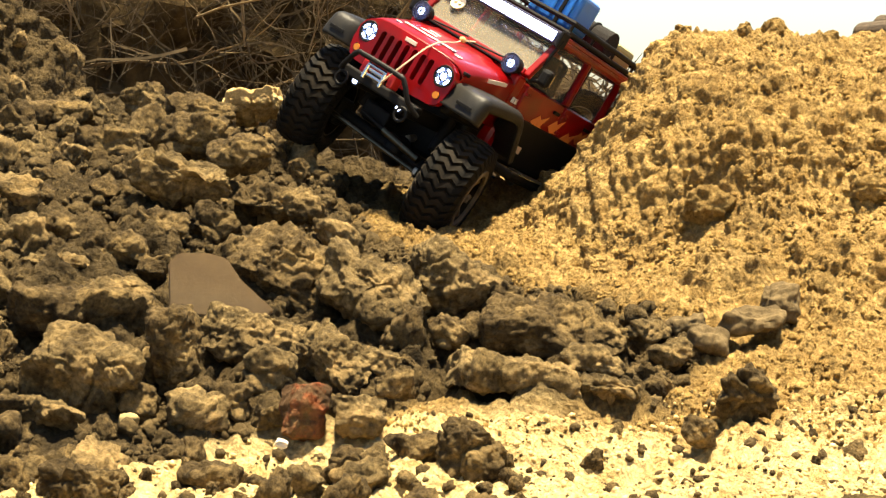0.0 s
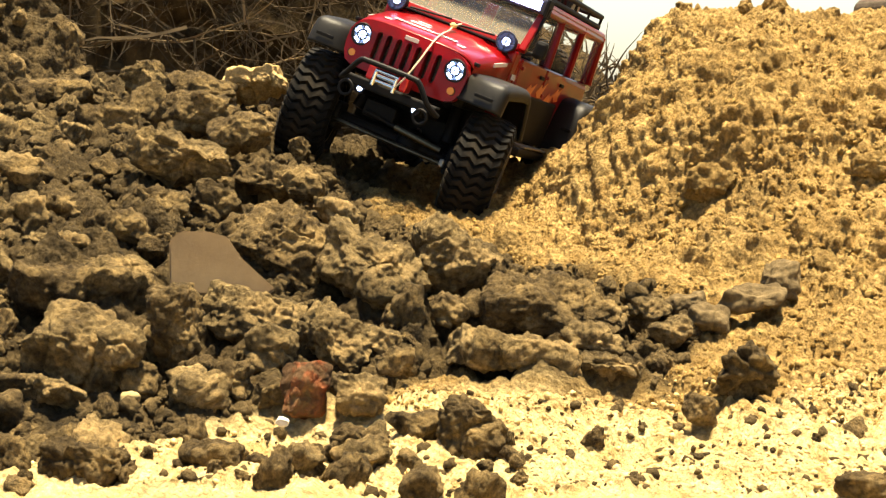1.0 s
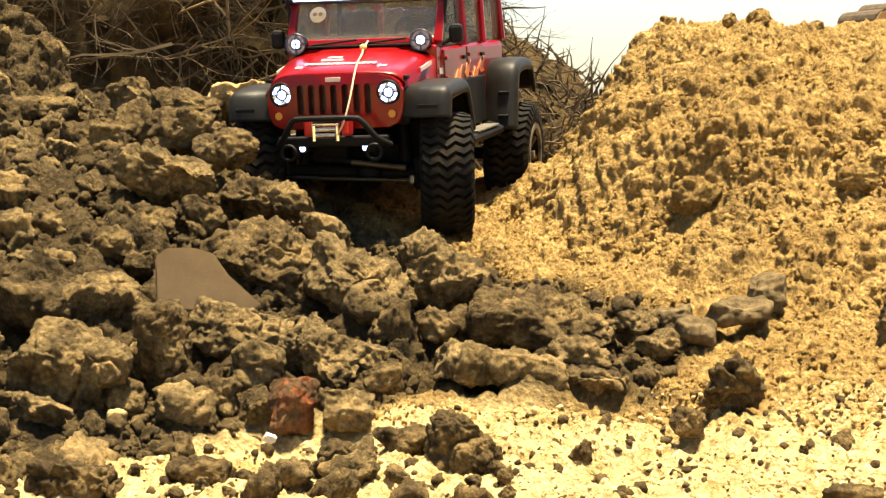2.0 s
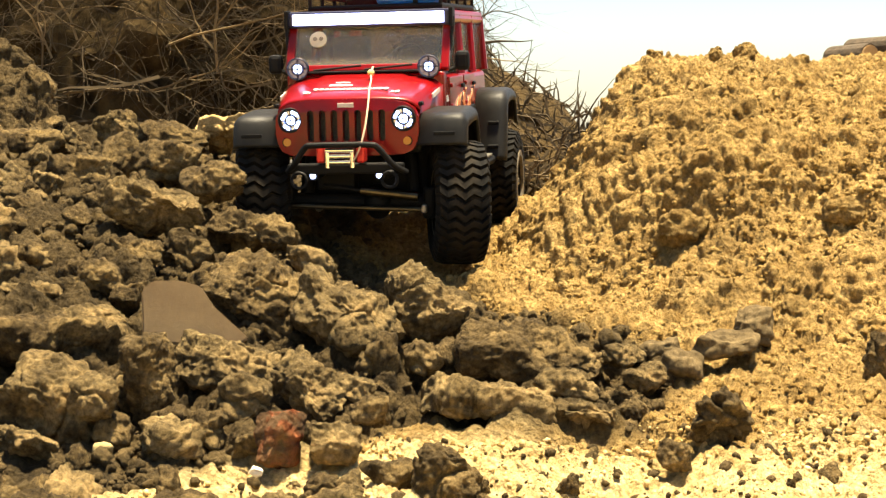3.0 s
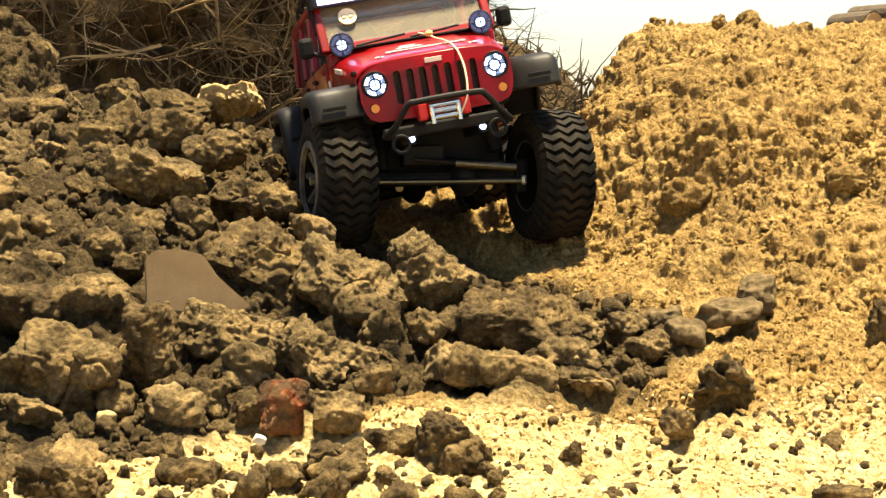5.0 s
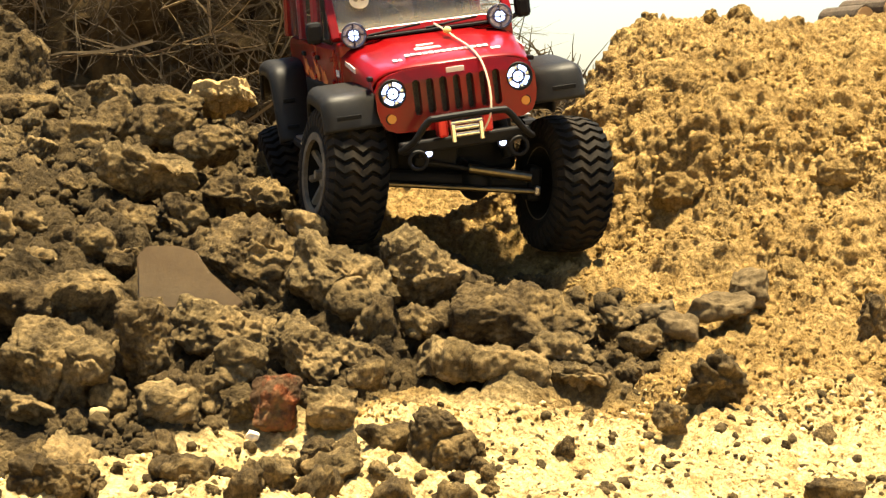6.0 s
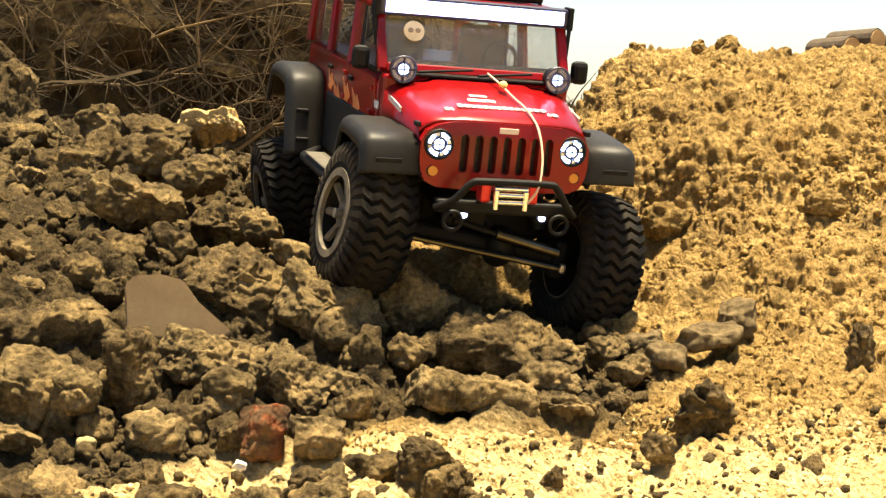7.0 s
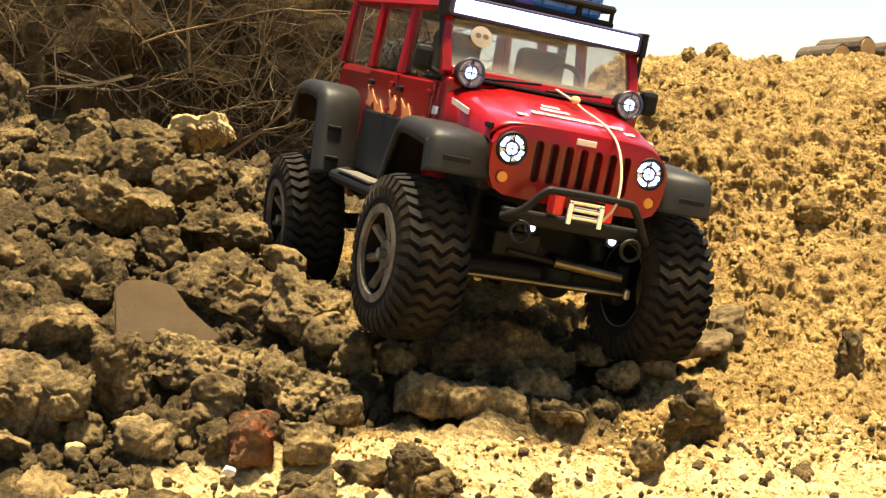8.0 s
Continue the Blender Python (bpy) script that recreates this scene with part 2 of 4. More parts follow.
def form(x, y):
    """The large form of the ground: a trough, a clay bank and a sand heap."""
    z = np.interp(y, [0.0, 1.02, 1.2, 1.3, 1.55, 1.9, 2.3, 2.9, 3.4], [-0.01, 0.0, 0.035, 0.065, 0.095, 0.13, 0.12, -0.02, -0.05])
    bank = np.interp(y, [1.0, 1.1, 1.3, 1.5, 1.9, 2.2, 2.6], [0.0, 0.01, 0.06, 0.085, 0.088, 0.07, 0.0])
    z = z + bank * smooth(0.02, 0.34, -x)
    z = z + 0.185 * np.exp(-((x + 0.585) ** 2 + (y - 2.0) ** 2) / 0.011)
    rut = x - np.interp(y, [1.15, 1.3, 1.45, 1.57, 1.75], [0.12, 0.05, 0.0, -0.05, -0.04])
    z = z - 0.022 * np.exp(-(rut / 0.10) ** 2) * smooth(1.18, 1.34, y) * smooth(2.0, 1.8, y)
    foot = np.interp(y, [0.9, 1.05, 1.18, 1.3, 1.4, 1.55, 1.7, 1.9, 2.2], [0.55, 0.47, 0.36, 0.25, 0.13, 0.065, 0.047, 0.072, 0.14])
    s = x - foot
    z = z + 0.166 * smooth(1.25, 1.63, y) * smooth(2.6, 1.95, y) * smooth(-0.01, 0.19, s)
    z = z + 0.012 * np.exp(-((x - 0.30) ** 2 + (y - 1.78) ** 2) / 0.0016) - 0.010 * np.exp(-((x - 0.37) ** 2 + (y - 1.75) ** 2) / 0.002)
    return z


def relief(x, y):
    """Clods and grains on the large form; y runs along the slope."""
    w = sandy(x, y)
    flat = smooth(1.16, 1.06, y)
    v = y + 0.35 * form(x, y)
    clay = (0.030 * balls(x * 21, v * 21, 1) + 0.0125 * balls(x * 47, v * 47, 2) + 0.0062 * balls(x * 105, v * 105, 8)
            + 0.008 * fbm(x * 30, v * 30, 2, 4, 0.65) + 0.0022 * billow(x * 90, v * 90, 3, 14, 0.7))
    loose_part = 0.45 + 0.55 * smooth(-0.25, 0.25, fbm(x * 9, v * 9, 2, 61))
    sand = (0.026 * fbm(x * 9, v * 10, 3, 6) + 0.0045 * balls(x * 27, v * 27, 7) * loose_part + 0.0030 * balls(x * 62, v * 62, 3) * loose_part
            + 0.0030 * balls(x * 135, v * 135, 33) + 0.0036 * billow(x * 55, v * 55, 3, 21, 0.75)
            - 0.006 * smooth(0.10, 0.34, fbm(x * 16, v * 16, 3, 31)))
    return (1 - w) * (clay - 0.022) * (1 - 0.6 * flat) + w * (sand - 0.006) * (1 - 0.3 * flat)


def height(x, y):
    x, y = np.asarray(x, float), np.asarray(y, float)
    edge = smooth(2.9, 2.3, y) * smooth(1.3, 0.9, np.abs(x))
    return form(x, y) + relief(x, y) * edge


def grid_mesh(name, xs, ys, mat):
    X, Y = np.meshgrid(xs, ys)
    Z, e = form(X, Y), 0.012
    gx, gy = (form(X + e, Y) - form(X - e, Y)) / (2 * e), (form(X, Y + e) - form(X, Y - e)) / (2 * e)
    up = 1 / np.sqrt(1 + gx ** 2 + gy ** 2)
    rise = height(X, Y) - Z
    v = np.stack([X - gx * up * rise, Y - gy * up * rise, Z + up * rise], -1).reshape(-1, 3)
    nx, ny = len(xs), len(ys)
    i = np.arange(nx * ny).reshape(ny, nx)
    q = np.stack([i[:-1, :-1], i[:-1, 1:], i[1:, 1:], i[1:, :-1]], -1).reshape(-1, 4)
    me = bpy.data.meshes.new(name)
    me.vertices.add(len(v))
    me.vertices.foreach_set("co", v.ravel())
    me.loops.add(q.size)
    me.loops.foreach_set("vertex_index", q.ravel())
    me.polygons.add(len(q))
    me.polygons.foreach_set("loop_start", np.arange(0, q.size, 4))
    me.update(calc_edges=True)
    me.polygons.foreach_set("use_smooth", [True] * len(q))
    at = me.attributes.new("sand", "FLOAT", "POINT")
    at.data.foreach_set("value", sandy(X, Y).ravel())
    at = me.attributes.new("dry", "FLOAT", "POINT")
    at.data.foreach_set("value", (smooth(1.17, 1.06, Y + 0.10 * fbm(X * 8, Y * 8, 3, 41))).ravel())
    me.materials.append(mat)
    return new(name, me)


def ground_material():
    m = bpy.data.materials.new("sand_and_clay")
    m.use_nodes = True
    nt, link = m.node_tree, m.node_tree.links.new
    bs = nt.nodes["Principled BSDF"]
    bs.inputs["Roughness"].default_value = 0.95
    bs.inputs["Specular IOR Level"].default_value = 0.15
    tc = nt.nodes.new("ShaderNodeTexCoord")

    def noisy(scale, a, b, lo=0.35, hi=0.65):
        n = nt.nodes.new("ShaderNodeTexNoise")
        n.inputs["Scale"].default_value, n.inputs["Detail"].default_value, n.inputs["Roughness"].default_value = scale, 8, 0.65
        link(tc.outputs["Object"], n.inputs["Vector"])
        r = nt.nodes.new("ShaderNodeValToRGB")
        r.color_ramp.elements[0].position, r.color_ramp.elements[1].position = lo, hi
        r.color_ramp.elements[0].color, r.color_ramp.elements[1].color = (*a, 1), (*b, 1)
        link(n.outputs["Fac"], r.inputs["Fac"])
        return r.outputs["Color"]

    def mix(f, a, b):
        x = nt.nodes.new("ShaderNodeMix")
        x.data_type = "RGBA"
        link(f, x.inputs["Factor"]), link(a, x.inputs["A"]), link(b, x.inputs["B"])
        return x.outputs["Result"]

    sandc = noisy(60, (0.22, 0.13, 0.038), (0.45, 0.30, 0.11))
    patch = noisy(7, (0, 0, 0), (0.7, 0.7, 0.7), 0.48, 0.64)
    sandc = mix(patch, sandc, noisy(70, (0.13, 0.078, 0.024), (0.30, 0.19, 0.066)))
    pale = noisy(50, (0.44, 0.30, 0.115), (0.72, 0.555, 0.27), 0.35, 0.62)
    dry = nt.nodes.new("ShaderNodeAttribute")
    dry.attribute_name = "dry"
    sandc = mix(dry.outputs["Fac"], sandc, pale)
    clay = noisy(45, (0.032, 0.022, 0.009), (0.10, 0.069, 0.03))
    stain = noisy(9, (0, 0, 0), (1, 1, 1), 0.52, 0.7)
    at = nt.nodes.new("ShaderNodeAttribute")
    at.attribute_name = "sand"
    c = mix(at.outputs["Fac"], clay, sandc)
    dust = noisy(20, (0.20, 0.13, 0.05), (0.11, 0.078, 0.035))
    half = nt.nodes.new("ShaderNodeMath")
    half.operation = "MULTIPLY"
    half.inputs[1].default_value = 0.5
    link(stain, half.inputs[0])
    link(grained(nt, tc, mix(half.outputs[0], c, dust), 0.4, 260), bs.inputs["Base Color"])
    n = nt.nodes.new("ShaderNodeTexNoise")
    n.inputs["Scale"].default_value, n.inputs["Detail"].default_value, n.inputs["Roughness"].default_value = 220, 8, 0.75
    link(tc.outputs["Object"], n.inputs["Vector"])
    vo = nt.nodes.new("ShaderNodeTexVoronoi")
    vo.inputs["Scale"].default_value, vo.inputs["Detail"].default_value = 170, 2
    wob = nt.nodes.new("ShaderNodeVectorMath")
    wob.operation = "MULTIPLY_ADD"
    wob.inputs[1].default_value = (0.006, 0.006, 0.006)
    link(n.outputs["Color"], wob.inputs[0]), link(tc.outputs["Object"], wob.inputs[2])
    link(wob.outputs["Vector"], vo.inputs["Vector"])
    add = nt.nodes.new("ShaderNodeMath")
    add.operation = "SUBTRACT"
    link(n.outputs["Fac"], add.inputs[0]), link(vo.outputs["Distance"], add.inputs[1])
    b = nt.nodes.new("ShaderNodeBump")
    b.inputs["Strength"].default_value, b.inputs["Distance"].default_value = 1.0, 0.0035
    link(add.outputs[0], b.inputs["Height"])
    link(b.outputs["Normal"], bs.inputs["Normal"])
    return m


M_ground = ground_material()
fine_x, fine_y = np.linspace(-0.62, 0.62, 840), np.linspace(0.92, 2.06, 760)
xs = np.concatenate([[-400, -80, -20, -6, -3, -1.8], np.linspace(-1.3, -0.64, 28), fine_x, np.linspace(0.64, 1.3, 28), [1.8, 3, 6, 20, 80, 400]])
ys = np.concatenate([[-400, -80, -20, -5, -2, -0.8, 0.0, 0.4, 0.6], np.linspace(0.7, 0.89, 12), fine_y, np.linspace(2.12, 3.2, 50), [3.5, 5, 10, 40, 120, 400]])
ground = tagged(grid_mesh("ground", xs, ys, M_ground), "churned ground of dark clay clods and yellow sand heaped at one side", "ground", kind="structure")


# ---------------------------------------------------------------- clods and stones
def noise3(p, k=0):
    """Smooth noise in space, -0.5 to 0.5."""
    i = np.floor(p)
    f = p - i
    u = f * f * (3 - 2 * f)
    out = 0
    for a in (0, 1):
        for b in (0, 1):
            for c in (0, 1):
                h = np.sin((i[:, 0] + a) * 127.1 + (i[:, 1] + b) * 311.7 + (i[:, 2] + c) * 191.9 + k * 74.7) * 43758.5453
                w = (u[:, 0] if a else 1 - u[:, 0]) * (u[:, 1] if b else 1 - u[:, 1]) * (u[:, 2] if c else 1 - u[:, 2])
                out = out + (h - np.floor(h)) * w
    return out - 0.5


BALLS = {}


def ball(sub):
    if sub not in BALLS:
        bm = bmesh.new()
        bmesh.ops.create_icosphere(bm, subdivisions=sub, radius=1)
        BALLS[sub] = np.array([v.co[:] for v in bm.verts]), np.array([[v.index for v in f.verts] for f in bm.faces])
        bm.free()
    return BALLS[sub]


def rock_mesh(name, seed, size, sub=5, square=0.4, cuts=7, crumb=1.0, turn=None, mat=None):
    """A broken lump: a rounded block, cut by planes, bent at large and crumbled and cracked at true grain size."""
    g = np.random.default_rng(seed)
    u, faces = ball(sub)
    n = 2 + 5 * square
    p = u * (np.abs(u) ** n).sum(1, keepdims=True) ** (-1 / n)
    for _ in range(cuts):
        w = g.normal(size=3)
        w /= np.linalg.norm(w)
        over = p @ w - g.uniform(0.62, 0.95)
        p = p - np.clip(over, 0, None)[:, None] * w * 0.93
    size = np.array(size)
    out = u / size
    out /= np.linalg.norm(out, axis=1)[:, None]
    p = p * size
    big = float(size.max())
    off = g.uniform(0, 40, 3)
    q = p / big
    d = big * (0.28 * noise3(q * 1.4 + off, 1) + 0.15 * noise3(q * 3.1 + off, 2))
    s = crumb * min(1.0, big / 0.022)
    a, b = noise3(p * 48 + off, 3), noise3(p * 95 + off, 4)
    d = d + s * (0.0075 * (np.abs(a) - 0.12) + 0.0065 * (np.abs(b) - 0.12) + 0.0060 * (np.abs(noise3(p * 175 + off, 5)) - 0.12)
             + 0.0034 * noise3(p * 300 + off, 6) + 0.0022 * noise3(p * 560 + off, 8))
    d = d - s * 0.0045 * np.exp(-(noise3(p * 34 + off, 7) / 0.025) ** 2)
    p = p + out * d[:, None]
    if turn is not None:
        p = p @ np.array(turn).T
    me = bpy.data.meshes.new(name)
    me.vertices.add(len(p))
    me.vertices.foreach_set("co", p.ravel())
    me.loops.add(faces.size)
    me.loops.foreach_set("vertex_index", faces.ravel())
    me.polygons.add(len(faces))
    me.polygons.foreach_set("loop_start", np.arange(0, faces.size, 3))
    me.update(calc_edges=True)
    me.polygons.foreach_set("use_smooth", [True] * len(faces))
    if mat:
        me.materials.append(mat)
    return me


FOOTPRINTS = []


def lump(name, mat, x, y, z, w, h, seed, turn=(0, 0, 0), square=0.4, sub=5, label="", group="", crumb=1.0):
    """One stone or clod of its own shape: half width w, half height h."""
    FOOTPRINTS.append((x, y, w))
    r = Euler([radians(a) for a in turn]).to_matrix()
    ob = new(name, rock_mesh(name, seed, (w, max(w * 0.75, h * 0.7), h), sub, square, 7, crumb, r, mat))
    ob.location = (x, y, z)
    return tagged(ob, label or "large crumbly dark clay clod lying on the clay bank", "clod", group)


LARGE, LUMPS = "large clods on the bank", "lumps in the sand heap"
lump("clod", M_pale_clay, -0.069, 1.284, 0.077, 0.0449, 0.0279, 11, (-22, 38, 0), 0.6, 6, "big slanting clay block with a rough pale face", group=LARGE)
lump("clod", M_pale_clay, -0.013, 1.324, 0.073, 0.0402, 0.0201, 12, (-25, 42, 8), 0.65, 6, "pale flat-topped clay block leaning on a bigger one", group=LARGE)
lump("clod", M_clod, 0.068, 1.264, 0.051, 0.0559, 0.0217, 13, (-10, 2, 0), 0.5, 6, "long dark clay block with cracked layers", group=LARGE)
lump("clod", M_clod, -0.011, 1.240, 0.051, 0.0140, 0.0148, 14, (-10, 10, 20), 0.3, 5, group=LARGE)
lump("clod", M_clod, 0.032, 1.307, 0.065, 0.0191, 0.0156, 15, (0, 15, 0), 0.3, 5, group=LARGE)
lump("clod", M_pale_clay, 0.031, 1.184, 0.030, 0.0554, 0.0144, 16, (-8, 7, 0), 0.7, 6, "long flat clay slab with a sandy top", group=LARGE)
lump("clod", M_pale_clay, 0.091, 1.192, 0.035, 0.0213, 0.0130, 17, (-20, 5, 0), 0.3, 5, group=LARGE)
lump("clod", M_pale_clay, 0.103, 1.153, 0.025, 0.0229, 0.0099, 18, (-20, 8, 0), 0.3, 5, group=LARGE)
lump("clod", M_pale_clay, -0.153, 1.203, 0.050, 0.0365, 0.0214, 19, (-15, 12, 0), 0.55, 6, "rounded clay clod with a sunlit top edge", group=LARGE)
lump("clod", M_clod, -0.196, 1.135, 0.048, 0.0151, 0.0324, 20, (-8, -7, 10), 0.75, 6, "upright narrow clay block standing on end", group=LARGE)
lump("clod", M_pale_clay, -0.256, 1.117, 0.035, 0.0339, 0.0302, 21, (-18, 35, 0), 0.45, 6, "pointed grey-brown clay block", group=LARGE)
lump("clod", M_pale_clay, -0.225, 1.090, 0.048, 0.0152, 0.0145, 22, (-10, 20, 0), 0.4, 5, group=LARGE)
lump("clod", M_pale_clay, -0.092, 1.164, 0.038, 0.0254, 0.0193, 23, (-15, 30, 0), 0.5, 6, group=LARGE)
lump("clod", M_pale_clay, -0.058, 1.170, 0.040, 0.0132, 0.0117, 24, (-20, 0, 0), 0.3, 5, group=LARGE)
lump("clod", M_pale_clay, -0.130, 1.136, 0.035, 0.0181, 0.0173, 25, (-15, -10, 0), 0.5, 5, group=LARGE)
lump("clod", M_clod, -0.153, 1.106, 0.020, 0.0161, 0.0132, 26, (0, 0, 0), 0.3, 5, group=LARGE)
lump("clod", M_clod, -0.126, 1.094, 0.016, 0.0116, 0.0102, 27, (0, 0, 30), 0.3, 5, group=LARGE)
lump("clod", M_pale_clay, -0.070, 1.081, 0.020, 0.0179, 0.0151, 28, (-10, 12, 0), 0.55, 5, group=LARGE)
lump("clod", M_clod, -0.029, 1.026, 0.009, 0.0177, 0.0102, 29, (0, -8, 0), 0.4, 5, group=LARGE)
lump("clod", M_clod, 0.004, 1.007, 0.011, 0.0193, 0.0153, 30, (-8, 14, 0), 0.5, 6, group=LARGE)
lump("clod", M_clod, 0.188, 1.123, 0.027, 0.0201, 0.0179, 31, (0, 0, 0), 0.1, 5, "spiky dark clay clod lying on the sand", group=LARGE, crumb=1.6)
lump("clod", M_stone, 0.243, 1.298, 0.069, 0.0159, 0.0155, 32, (-10, 8, 0), 0.5, 5, "smooth grey stone at the foot of the sand heap", crumb=0.55)
lump("clod", M_stone, 0.214, 1.270, 0.057, 0.0269, 0.0118, 33, (-12, -6, 0), 0.3, 5, "long grey stone at the foot of the sand heap", crumb=0.55)
lump("clod", M_stone, 0.178, 1.237, 0.047, 0.0156, 0.0103, 34, (-10, 5, 0), 0.3, 5, "grey stone beside the sand heap", crumb=0.55)
lump("clod", M_pale_clay, 0.149, 1.216, 0.042, 0.0145, 0.0113, 35, (-20, 0, 0), 0.3, 5, "small pale grey stone beside the sand heap", group=LARGE)
lump("clod", M_stone, 0.165, 1.274, 0.054, 0.0178, 0.0076, 36, (-15, -8, 0), 0.4, 5, "flat grey stone beside the sand heap", crumb=0.55)
lump("clod", M_pale_clay, 0.136, 1.263, 0.049, 0.0151, 0.0084, 37, (-15, 8, 0), 0.3, 5, group=LARGE)
lump("clod", M_clod, 0.152, 1.069, 0.013, 0.0114, 0.0092, 38, (-5, 10, 0), 0.3, 5, "small dark clod on the bright sand", group=LARGE)
lump("clod", M_clod, 0.320, 1.235, 0.053, 0.0107, 0.0189, 39, (0, 0, 0), 0.4, 5, "dark clod stuck in the foot of the sand heap", group=LARGE)
lump("clod", M_pale_clay, -0.268, 1.077, 0.019, 0.0214, 0.0093, 40, (-25, 5, 0), 0.5, 5, "broad flat clay clod at the foot of the bank", group=LARGE)
lump("clod", M_clod, -0.277, 1.214, 0.068, 0.0488, 0.0144, 41, (-5, 4, 0), 0.55, 6, "broad dark clay block jutting from the bank", group=LARGE)
lump("clod", M_pale_clay, -0.258, 1.245, 0.078, 0.0272, 0.0124, 42, (-35, 14, 0), 0.7, 5, "clay block with a smooth pale top", group=LARGE)
lump("clod", M_pale_clay, -0.308, 1.269, 0.092, 0.0260, 0.0092, 43, (-25, 0, 0), 0.6, 5, group=LARGE)
lump("clod", M_pale_clay, -0.238, 1.414, 0.154, 0.0448, 0.0215, 44, (-15, 10, 0), 0.5, 6, group=LARGE)
lump("clod", M_clod, -0.162, 1.463, 0.126, 0.0377, 0.0164, 45, (-15, 14, 0), 0.45, 6, group=LARGE)
lump("clod", M_clod, -0.249, 1.570, 0.188, 0.0291, 0.0187, 46, (-10, 10, 0), 0.4, 5, group=LARGE)
lump("clod", M_pale_clay, -0.335, 1.768, 0.219, 0.0223, 0.0200, 47, (0, -20, 0), 0.5, 5, group=LARGE)
lump("clod", M_clod, -0.274, 1.733, 0.207, 0.0367, 0.0172, 48, (-10, 4, 0), 0.4, 5, group=LARGE)
lump("clod", M_sandy, -0.227, 1.863, 0.216, 0.0382, 0.0136, 49, (-20, -12, 0), 0.5, 6, "sandy yellow clod on the crest of the bank", group=LARGE)
lump("clod", M_clod, -0.143, 1.313, 0.088, 0.0373, 0.0312, 50, (-20, 30, 0), 0.4, 6, group=LARGE)
lump("clod", M_clod, -0.269, 1.299, 0.104, 0.0258, 0.0129, 51, (-15, 6, 0), 0.3, 5, group=LARGE)
lump("clod", M_clod, -0.318, 1.341, 0.116, 0.0310, 0.0151, 52, (-15, -5, 0), 0.4, 5, group=LARGE)
lump("clod", M_clod, -0.242, 1.338, 0.121, 0.0222, 0.0133, 53, (-10, 8, 0), 0.3, 5, group=LARGE)
lump("clod", M_clod, -0.343, 1.432, 0.147, 0.0341, 0.0170, 54, (-10, 8, 0), 0.4, 5, group=LARGE)
lump("clod", M_clod, -0.205, 1.529, 0.173, 0.0264, 0.0172, 55, (-10, 12, 0), 0.4, 5, group=LARGE)
lump("clod", M_clod, -0.333, 1.561, 0.177, 0.0320, 0.0186, 56, (-10, 0, 0), 0.4, 5, group=LARGE)
lump("clod", M_clod, -0.200, 1.367, 0.119, 0.0209, 0.0154, 57, (-10, 14, 0), 0.4, 5, group=LARGE)
lump("clod", M_pale_clay, -0.111, 1.368, 0.114, 0.0218, 0.0127, 58, (-15, 25, 0), 0.4, 5, group=LARGE)
lump("clod", M_clod, -0.410, 1.714, 0.204, 0.0397, 0.0193, 59, (-10, 10, 0), 0.4, 5, group=LARGE)
lump("clod", M_clod, -0.047, 1.135, 0.031, 0.0136, 0.0090, 60, (-10, 0, 0), 0.3, 5, group=LARGE)
lump("clod", M_clod, -0.213, 1.094, 0.025, 0.0124, 0.0109, 61, (0, 10, 0), 0.3, 5, group=LARGE)
lump("clod", M_clod, 0.216, 0.909, 0.002, 0.0139, 0.0078, 62, (-10, 6, 0), 0.4, 5, "dark clay clod lying on the bright sand", group=LARGE)
lump("clod", M_clod, -0.212, 0.955, 0.001, 0.0299, 0.0113, 63, (-10, 4, 0), 0.4, 6, group=LARGE)
lump("clod", M_clod, -0.149, 0.976, 0.001, 0.0168, 0.0078, 64, (-10, 4, 0), 0.4, 5, group=LARGE)
lump("sand_lump", M_damp, 0.278, 1.532, 0.221, 0.0202, 0.0243, 65, (-20, 0, 20), 0.3, 5, "damp brown sand lump stuck in the heap", group=LUMPS)
lump("sand_lump", M_damp, 0.208, 1.461, 0.129, 0.0212, 0.0173, 66, (-20, 20, 0), 0.3, 5, "damp brown sand lump stuck in the heap", group=LUMPS)
lump("sand_lump", M_damp, 0.181, 1.537, 0.175, 0.0142, 0.0214, 67, (-20, 0, 0), 0.3, 5, "damp brown sand lump stuck in the heap", group=LUMPS)
lump("sand_lump", M_damp, 0.340, 1.434, 0.150, 0.0161, 0.0114, 68, (-20, 0, 0), 0.3, 5, "damp brown sand lump stuck in the heap", group=LUMPS)
lump("sand_lump", M_damp, 0.284, 1.343, 0.076, 0.0133, 0.0151, 69, (-20, 0, 0), 0.3, 5, "damp brown sand lump stuck in the heap", group=LUMPS)
lump("sand_lump", M_damp, 0.388, 1.576, 0.249, 0.0136, 0.0125, 70, (-20, 0, 0), 0.3, 5, "damp brown sand lump stuck in the heap", group=LUMPS)
lump("sand_lump", M_damp, 0.289, 1.777, 0.299, 0.0083, 0.0077, 71, (0, 0, 0), 0.4, 5, "sandy clod on the crest of the heap", group=LUMPS)
lump("sand_lump", M_damp, 0.314, 1.771, 0.299, 0.0130, 0.0088, 72, (0, -20, 0), 0.5, 5, "sandy clod on the crest of the heap", group=LUMPS)
lump("sand_lump", M_damp, 0.389, 1.833, 0.295, 0.0092, 0.0061, 73, (0, 0, 0), 0.4, 5, "sandy clod on the crest of the heap", group=LUMPS)
lump("sand_lump", M_damp, 0.239, 1.898, 0.303, 0.0082, 0.0051, 74, (0, 0, 0), 0.4, 5, "sandy clod on the crest of the heap", group=LUMPS)
